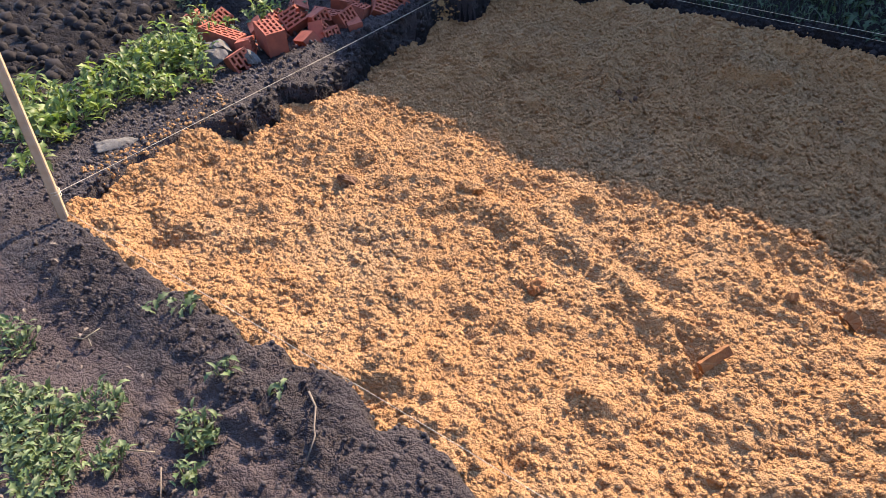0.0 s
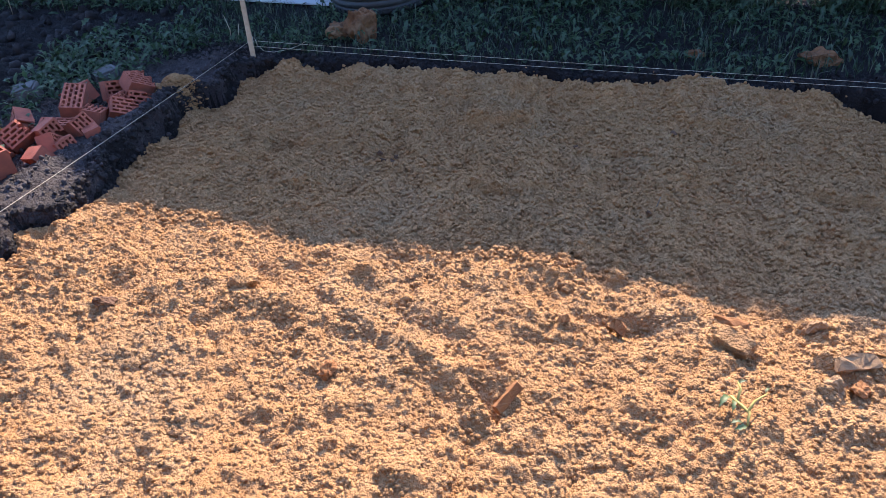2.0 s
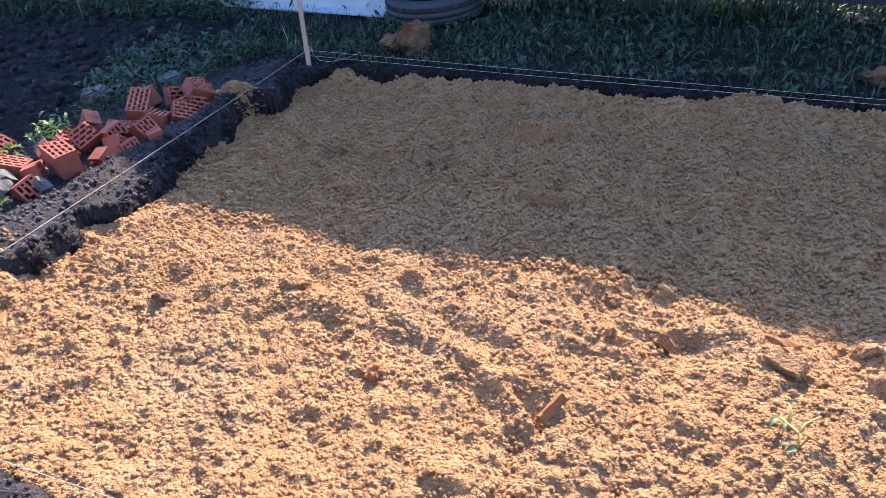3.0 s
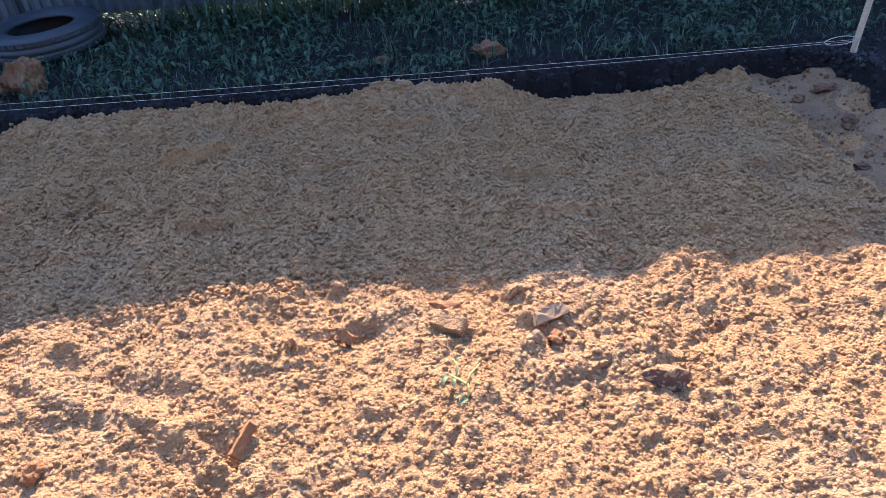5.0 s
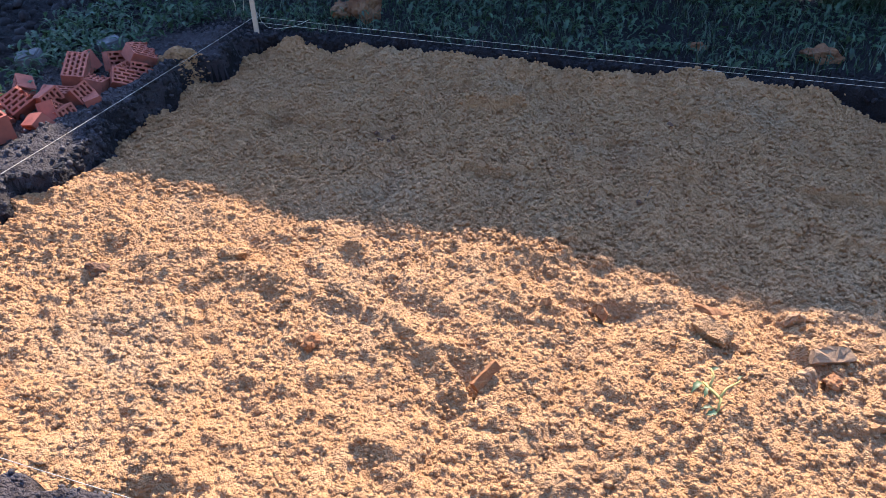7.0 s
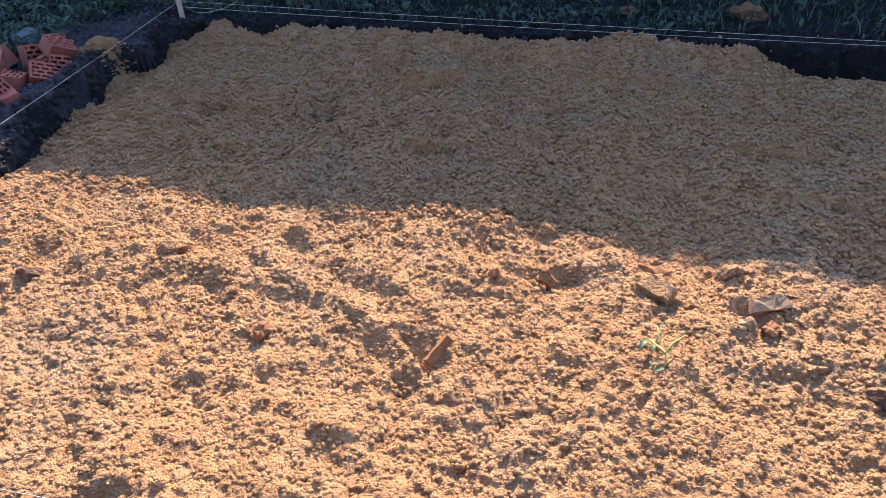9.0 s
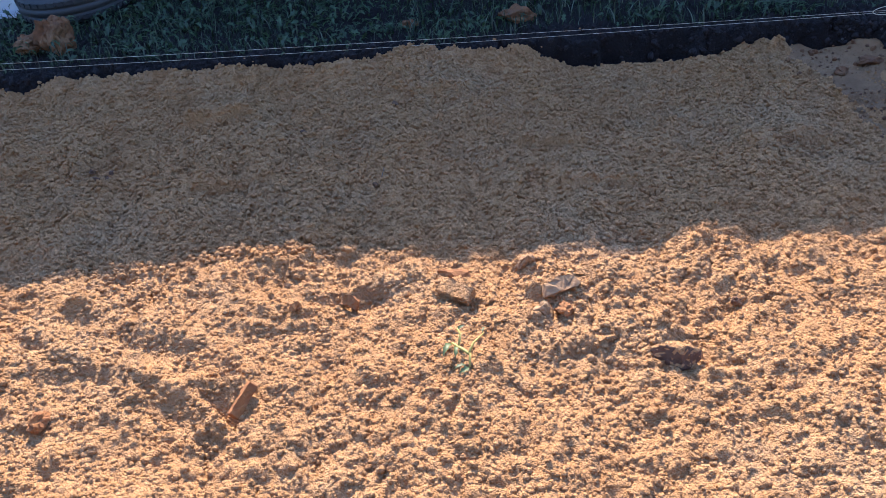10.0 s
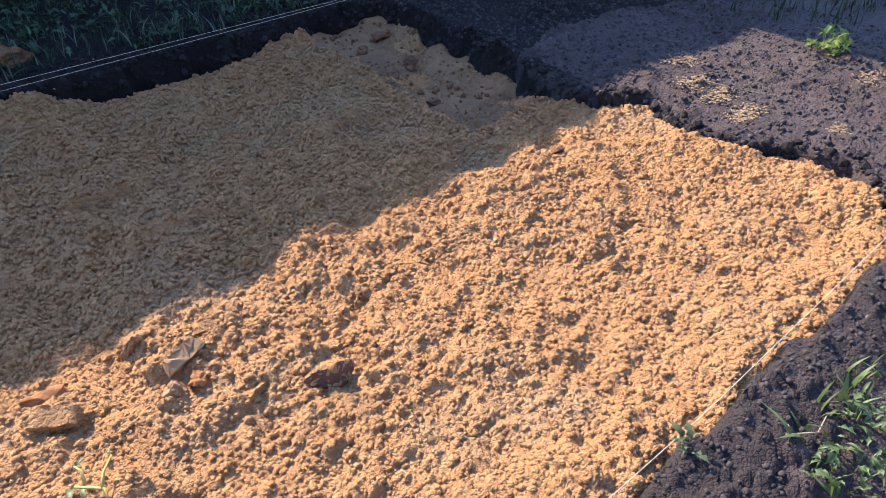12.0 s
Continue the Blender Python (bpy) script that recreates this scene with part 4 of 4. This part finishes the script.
# ---- tyre and white profile lying in the grass ----
def tyre(x, y, z, tilt):
    ob = thing("tyre", pose(x, y, z, *tilt), "worn black rubber tyre lying flat in grass", "tyre")
    prof = ((0.24, 0.045), (0.255, 0.02), (0.30, 0.004), (0.36, 0.0), (0.395, 0.012), (0.415, 0.035), (0.42, 0.07), (0.412, 0.074), (0.412, 0.082), (0.422, 0.086), (0.422, 0.124),
            (0.412, 0.128), (0.412, 0.136), (0.42, 0.14), (0.415, 0.175), (0.395, 0.198), (0.36, 0.21), (0.30, 0.206), (0.255, 0.19), (0.24, 0.165), (0.25, 0.16), (0.30, 0.185),
            (0.37, 0.185), (0.398, 0.16), (0.398, 0.05), (0.37, 0.025), (0.30, 0.025), (0.25, 0.05))
    bm = bmesh.new()
    n = 64
    rings = [[bm.verts.new((math.cos(2 * math.pi * k / n) * r, math.sin(2 * math.pi * k / n) * r, h)) for r, h in prof] for k in range(n)]
    for k in range(n):
        for j in range(len(prof)):
            j2 = (j + 1) % len(prof)
            bm.faces.new((rings[k][j], rings[(k + 1) % n][j], rings[(k + 1) % n][j2], rings[k][j2]))
    bmesh.ops.recalc_face_normals(bm, faces=bm.faces)
    part("casing", bm, RUBBER, ob, soft=True)
    for low in (0.035, 0.15):
        bm = bmesh.new()
        bmesh.ops.create_cube(bm, size=1, matrix=Matrix.Diagonal((0.014, 0.045, 0.03, 1)))
        first = part("tread_block", bm, RUBBER, ob)
        for k in range(40):
            a = 2 * math.pi * k / 40
            block = first if k == 0 else new("tread_block", first.data)
            block.parent = ob
            block.matrix_local = pose(math.cos(a) * 0.417, math.sin(a) * 0.417, low + 0.013, 0, 0, math.degrees(a))


tyre(-2.28, 5.47, 0.1, (2, -2, 0))

white = thing("white_profile", pose(-3.83, 5.4, 0.1, 0, 0, -4), "long white plastic profile lying in grass", "profile")
prof = ((0, 0), (0.09, 0), (0.09, 0.012), (0.085, 0.018), (0.115, 0.022), (0.135, 0.135), (0.215, 0.135), (0.215, 0.143), (0.128, 0.143), (0.105, 0.03), (0.0, 0.012))
bm = bmesh.new()
ends = [[bm.verts.new((sx * 1.2, p, q)) for p, q in prof] for sx in (-1, 1)]
for k in range(len(prof)):
    k2 = (k + 1) % len(prof)
    bm.faces.new((ends[0][k], ends[1][k], ends[1][k2], ends[0][k2]))
bm.faces.new(ends[0]), bm.faces.new(ends[1][::-1])
bmesh.ops.recalc_face_normals(bm, faces=bm.faces)
part("body", bm, WHITE, white)

# grey rag crumpled on the soil
bm = bmesh.new()
bmesh.ops.create_grid(bm, x_segments=28, y_segments=14, size=0.5)
for v in bm.verts:
    u, w = v.co.x * 2, v.co.y * 2
    v.co = Vector((v.co.x * 0.2, v.co.y * 0.085 * (1 - 0.3 * u), 0.026 * (1 - w * w) * (1 - 0.5 * u * u) + 0.01 * noise.noise(Vector((u * 3, w * 3, 1))) - 0.004))
bmesh.ops.solidify(bm, geom=list(bm.faces), thickness=0.004)
ob = part("rag", bm, RAG, soft=True)
ob.matrix_world = pose(-2.98, 1.05, top_at(-2.98, 1.05) + 0.005, 0, 8, 68)
tagged(ob, "crumpled dusty grey rag on black soil", "rag")


# ---- twigs and straws ----
def twig(pts, thick, material, label, name="twig"):
    bm = bmesh.new()
    zs = [(x, y, top_at(x, y) + 0.008 + dz) for x, y, dz in pts]
    tube(bm, zs, [thick * 0.7 * (1 - 0.5 * k / len(zs)) for k in range(len(zs))], 5)
    tagged(part(name, bm, material, soft=True), label, "twig", "twigs on the soil")


twig([(-1.11, 0.5, 0.01), (-1.05, 0.47, 0.02), (-1.02, 0.43, 0.01), (-0.98, 0.4, 0.01), (-0.97, 0.34, 0)], 0.005, TWIG, "thin bent dry twig on black soil")
twig([(-2.02, 0.25, 0.01), (-1.97, 0.27, 0.015), (-1.94, 0.32, 0.03)], 0.004, STRAW, "pale forked dry stalk on black soil")
twig([(-1.96, 0.28, 0.015), (-1.93, 0.27, 0.01)], 0.003, STRAW, "short pale stalk on black soil")
twig([(3.62, 1.75, 0.01), (3.66, 1.6, 0.015), (3.75, 1.45, 0.01), (3.76, 1.35, 0.01)], 0.004, TWIG, "long thin dry twig on the soil bank")
twig([(3.72, 1.5, 0.01), (3.78, 1.53, 0.03)], 0.003, TWIG, "short dry twig on the soil bank")
twig([(2.82, 1.05, 0.0), (2.72, 0.98, 0.01), (2.66, 0.97, 0.0)], 0.003, TWIG, "thin dark root lying on sand")
twig([(1.85, 0.42, 0.01), (1.93, 0.37, 0.01), (2.0, 0.38, 0.01)], 0.004, STRAW, "pale dry stalk beside weeds")
twig([(-1.3, 0.12, 0.01), (-1.22, 0.06, 0.01)], 0.004, TWIG, "short dry stick on trodden soil")
twig([(-1.42, 0.1, 0.0), (-1.36, 0.14, 0.01)], 0.003, STRAW, "pale straw on trodden soil")
twig([(0.14, 2.66, 0.0), (0.16, 2.72, 0.04)], 0.003, TWIG, "dark twig sticking out of shaded sand")
for k, (x, y, hgt) in enumerate(((-3.1, 4.35, 0.2), (-3.0, 4.3, 0.16), (-5.2, 4.9, 0.5), (-4.9, 5.1, 0.4), (-5.6, 4.7, 0.35))):
    bm = bmesh.new()
    tube(bm, [(x, y, 0.06), (x + 0.02, y, 0.08 + hgt * 0.5), (x - 0.03 + 0.05 * (k % 2), y + 0.03, 0.08 + hgt)], [0.004, 0.0035, 0.002], 5)
    tagged(part("dry_stalk", bm, STRAW, soft=True), "thin upright dry stalk at the garden bed", "stalk", "dry stalks")

# ---- leaves and grass ----
def leaf_shape(lobes, width=0.42, curl=0.25):
    """A folded leaf along x, of unit length, its sides lobed."""
    n = 6
    v = []
    for k in range(n + 1):
        u = k / n
        w = width * math.sin(math.pi * min(0.98, u * 0.9 + 0.08)) * (1 - lobes * (k % 2))
        z = curl * u * (1 - u) * 2 - 0.12 * u * u
        v += [(u, -w / 2, z + w * 0.25), (u, 0, z), (u, w / 2, z + w * 0.25)]
    f = []
    for k in range(n):
        a = k * 3
        f += [(a, a + 3, a + 4, a + 1), (a + 1, a + 4, a + 5, a + 2)]
    return np.array(v), np.array(f)


LEAVES = np.stack([leaf_shape(l, w, c)[0] for l, w, c in ((0.5, 0.35, 0.3), (0.6, 0.5, 0.25), (0.65, 0.6, 0.15), (0.3, 0.4, 0.4), (0.5, 0.55, 0.2), (0.1, 0.25, 0.3))])
LEAF_FACES = leaf_shape(0, 1)[1]


def blade_shape(bend, width=0.05):
    v = []
    for k in range(5):
        u = k / 4
        w = width * (1 - u) ** 0.6 + 0.002
        v += [(bend * u * u, -w / 2, u * (1 - 0.35 * bend * u)), (bend * u * u, w / 2, u * (1 - 0.35 * bend * u))]
    f = [(2 * k, 2 * k + 1, 2 * k + 3, 2 * k + 2) for k in range(4)]
    return np.array(v), np.array(f)


BLADES = np.stack([blade_shape(b, w)[0] for b, w in ((0.2, 0.05), (0.5, 0.06), (0.8, 0.05), (1.1, 0.07), (0.35, 0.09))])
BLADE_FACES = blade_shape(0)[1]


def aimed(n, low, high):
    """Rotations that point x outward at a pitch between low and high degrees."""
    R = turns(n, True)
    a = -np.radians(low + (high - low) * rng.random(n))
    c, s, z, o = np.cos(a), np.sin(a), np.zeros(n), np.ones(n)
    P = np.stack((c, z, s, z, o, z, -s, z, c), -1).reshape(n, 3, 3)
    b = rng.normal(0, 0.35, n)
    c, s = np.cos(b), np.sin(b)
    return R @ P @ np.stack((o, z, z, z, c, -s, z, s, c), -1).reshape(n, 3, 3)


def weed(x, y, spread, n, size, tall, material, label):
    """A low weed: a rosette of folded leaves on short stems."""
    z0 = top_at(x, y)
    ob = thing("weed", pose(x, y, z0), label, "weed", "weeds round the pit")
    rad = spread * np.sqrt(rng.random(n))
    ang = rng.random(n) * 2 * np.pi
    px, py = rad * np.cos(ang), rad * np.sin(ang) * 0.8
    zz = heights(ground_height, x + px, y + py) - z0 + 0.01 + tall * rng.random(n) * (1 - 0.6 * (rad / spread) ** 2)
    leaves = bulk("foliage", LEAVES, LEAF_FACES, np.stack((px, py, zz), -1), size * (0.5 + 0.8 * rng.random(n)), aimed(n, -20, 55), material)
    leaves.parent = ob
    tagged(leaves, kind="stuff")
    bm = bmesh.new()
    for k in range(0, n, 4):
        tube(bm, [(px[k] * 0.6, py[k] * 0.6, -0.01), (px[k] * 0.85, py[k] * 0.85, zz[k] * 0.6), (px[k], py[k], zz[k])], [0.003, 0.0025, 0.0015], 4)
    tagged(part("stalk", bm, STEM, ob), kind="stuff")
    return ob


green, dusty = "bright green leafy weed on black soil", "dusty trampled green weed on black soil"
for x, y, s, n, size, tall in ((-3.43, 0.9, 0.22, 150, 0.06, 0.1), (-3.43, 1.12, 0.2, 150, 0.06, 0.14), (-3.5, 1.38, 0.22, 190, 0.055, 0.18), (-3.57, 1.66, 0.2, 190, 0.055, 0.2),
                               (-3.45, 1.82, 0.16, 120, 0.055, 0.2), (-3.25, 1.5, 0.14, 90, 0.05, 0.1), (-3.62, 2.1, 0.16, 90, 0.055, 0.22), (-3.75, 1.0, 0.25, 120, 0.06, 0.12),
                               (-3.22, 1.72, 0.1, 40, 0.055, 0.18), (-3.15, 0.72, 0.1, 40, 0.05, 0.06), (-3.5, 2.45, 0.15, 80, 0.05, 0.2), (-3.7, 1.85, 0.2, 110, 0.055, 0.2)):
    weed(x, y, s, n, size * 1.25, tall, LEAF, green)
for x, y, s, n, size, tall in ((-1.74, 0.0, 0.16, 210, 0.036, 0.05), (-1.56, -0.06, 0.12, 150, 0.036, 0.05), (-1.92, -0.06, 0.14, 150, 0.036, 0.05), (-1.31, 0.25, 0.07, 70, 0.034, 0.05),
                               (-1.45, 0.06, 0.06, 40, 0.034, 0.03), (-2.14, 0.12, 0.1, 70, 0.036, 0.05), (-1.22, 0.14, 0.04, 20, 0.034, 0.03), (-1.66, 0.16, 0.08, 50, 0.036, 0.04),
                               (1.94, 0.26, 0.1, 90, 0.04, 0.06), (2.1, 0.32, 0.08, 60, 0.04, 0.06), (1.84, 0.33, 0.05, 25, 0.04, 0.04), (2.2, 0.2, 0.12, 80, 0.04, 0.05)):
    weed(x, y, s, int(n * (1.5 if x < 0 else 0.5)), size * 0.95, tall, PALE_LEAF, dusty)
for x, y, s, n in ((-1.39, 0.41, 0.05, 16), (-1.48, 0.57, 0.03, 8), (-1.72, 0.53, 0.05, 14), (-1.2, 0.46, 0.03, 6), (1.62, 0.56, 0.03, 8), (-1.8, 0.47, 0.04, 8)):
    weed(x, y, s, n, 0.045, 0.02, PALE_LEAF, "small uprooted weed lying on black soil")
weed(4.6, 1.56, 0.12, 60, 0.07, 0.12, LEAF, "single bright green weed on the dry bank")
weed(4.9, 1.1, 0.1, 40, 0.05, 0.06, PALE_LEAF, "small pale weed on the dry bank")


def grass(name, n, box, low, high, material, label, where=None, wide=1.0):
    x = box[0] + (box[1] - box[0]) * rng.random(n)
    y = box[2] + (box[3] - box[2]) * rng.random(n)
    keep = smooth_noise(x, y, 0.35, 3) + 0.5 * smooth_noise(x, y, 0.12, 1) > 0.35 + 0.5 * rng.random(n)
    if where is not None:
        keep &= where(x, y)
    x, y = x[keep], y[keep]
    h = low + (high - low) * rng.random(len(x)) ** 1.5
    size = np.stack((h, 0.03 + h * wide, h), -1)
    ob = bulk(name, BLADES, BLADE_FACES, np.stack((x, y, heights(ground_height, x, y) - 0.005), -1), size, turns(len(x), True), material)
    return tagged(ob, label, "grass", kind="stuff")


def ground_leaves(name, n, box, size, tall, material, label, where=None):
    x = box[0] + (box[1] - box[0]) * rng.random(n)
    y = box[2] + (box[3] - box[2]) * rng.random(n)
    keep = smooth_noise(x, y, 0.5, 4) + 0.6 * smooth_noise(x, y, 0.15, 2) > 0.4 + 0.5 * rng.random(n)
    if where is not None:
        keep &= where(x, y)
    x, y = x[keep], y[keep]
    m = len(x)
    z = heights(ground_height, x, y) + 0.005 + tall * rng.random(m) ** 1.5
    ob = bulk(name, LEAVES, LEAF_FACES, np.stack((x, y, z), -1), size * (0.5 + rng.random(m)), aimed(m, -15, 60), material)
    return tagged(ob, label, "weeds", kind="stuff")


lawn = lambda x, y: (y > 4.12 + 0.15 * smooth_noise(x, y, 0.3, 2)) & (np.hypot(x + 2.28, y - 5.47) > 0.44) & ~((x < -3.85) & (y < 4.9 + 0.2 * smooth_noise(x, y, 0.4, 1)))
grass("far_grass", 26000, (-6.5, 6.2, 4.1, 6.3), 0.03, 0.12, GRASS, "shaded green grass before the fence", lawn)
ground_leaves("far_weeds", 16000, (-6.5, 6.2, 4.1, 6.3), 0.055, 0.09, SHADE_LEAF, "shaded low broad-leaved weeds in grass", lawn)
grass("pale_grass", 7000, (-6.5, 6.2, 4.12, 6.2), 0.04, 0.14, STRAW_GRASS, "pale dry blades in the shaded grass", lawn)
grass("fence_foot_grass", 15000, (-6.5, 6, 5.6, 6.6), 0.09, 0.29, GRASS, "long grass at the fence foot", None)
grass("outer_grass", 9000, (-9, 9, 6.3, 9.5), 0.08, 0.3, SHADE_LEAF, "sunlit grass beyond the fence")
ground_leaves("outer_weeds", 2800, (-8, 8, 6.1, 8), 0.08, 0.25, SHADE_LEAF, "sunlit weeds beyond the fence")
grass("bank_grass", 3500, (4.3, 8, 1.6, 4.4), 0.04, 0.16, GRASS, "shaded grass beside the bare bank", lambda x, y: x > 4.75 - 0.15 * (y - 2))
grass("side_grass", 9000, (-12, -6.3, 3.6, 6.3), 0.05, 0.25, GRASS, "shaded grass and weeds beyond the garden bed", lambda x, y: y > 4.3 + 0.3 * smooth_noise(x, y, 0.5, 1))
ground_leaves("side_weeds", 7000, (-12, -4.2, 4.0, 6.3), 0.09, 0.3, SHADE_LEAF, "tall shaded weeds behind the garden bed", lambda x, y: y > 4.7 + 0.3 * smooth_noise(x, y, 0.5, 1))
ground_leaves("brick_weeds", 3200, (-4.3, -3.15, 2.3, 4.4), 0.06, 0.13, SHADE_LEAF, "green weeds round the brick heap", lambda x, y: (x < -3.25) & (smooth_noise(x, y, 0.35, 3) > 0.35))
grass("wilted_blades", 260, (1.8, 2.4, 0.08, 0.42), 0.03, 0.11, PALE_LEAF, "wilted grey-green blades lying on trodden soil", lambda x, y: smooth_noise(x, y, 0.12, 2) > 0.45, 2.2)
ground_leaves("edge_litter", 150, (-2.4, 2.6, -0.2, 0.5), 0.02, 0.004, TWIG, "bits of straw and dry leaves on trodden soil")

# ---- uprooted sprout lying on the sand ----
sprout = thing("sprout", pose(0.43, 1.49, top_at(0.43, 1.49)), "wilted pale green uprooted sprout on sand", "weed")
bm = bmesh.new()
tube(bm, [(0.03, -0.06, 0.015), (0.035, -0.02, 0.03), (0.015, 0.0, 0.03), (-0.02, 0.03, 0.035)], [0.003, 0.005, 0.0055, 0.0035], 6)
tube(bm, [(0.03, -0.02, 0.03), (0.05, 0.02, 0.04), (0.085, 0.05, 0.05)], [0.005, 0.004, 0.002], 5)
tube(bm, [(0.0, 0.01, 0.03), (0.01, 0.05, 0.05), (0.0, 0.07, 0.06)], [0.005, 0.004, 0.002], 5)
part("stem", bm, surface("pale_sprout", (0.38, 0.29, 0.075), (0.3, 0.25, 0.06), 30, None, 0.6, 0.2, 200, 0.3), sprout, soft=True)
lv = bulk("foliage", LEAVES, LEAF_FACES, np.array([(-0.02, 0.03, 0.03), (-0.01, 0.02, 0.03), (0.0, 0.07, 0.05), (0.08, 0.05, 0.05), (0.03, -0.06, 0.012), (0.02, -0.05, 0.012)]),
          np.array([0.06, 0.05, 0.03, 0.03, 0.04, 0.04]), aimed(6, -10, 25), PALE_LEAF)
lv.parent = sprout
weed(0.72, 1.55, 0.03, 7, 0.03, 0.01, PALE_LEAF, "tiny green leaves half buried in sand")
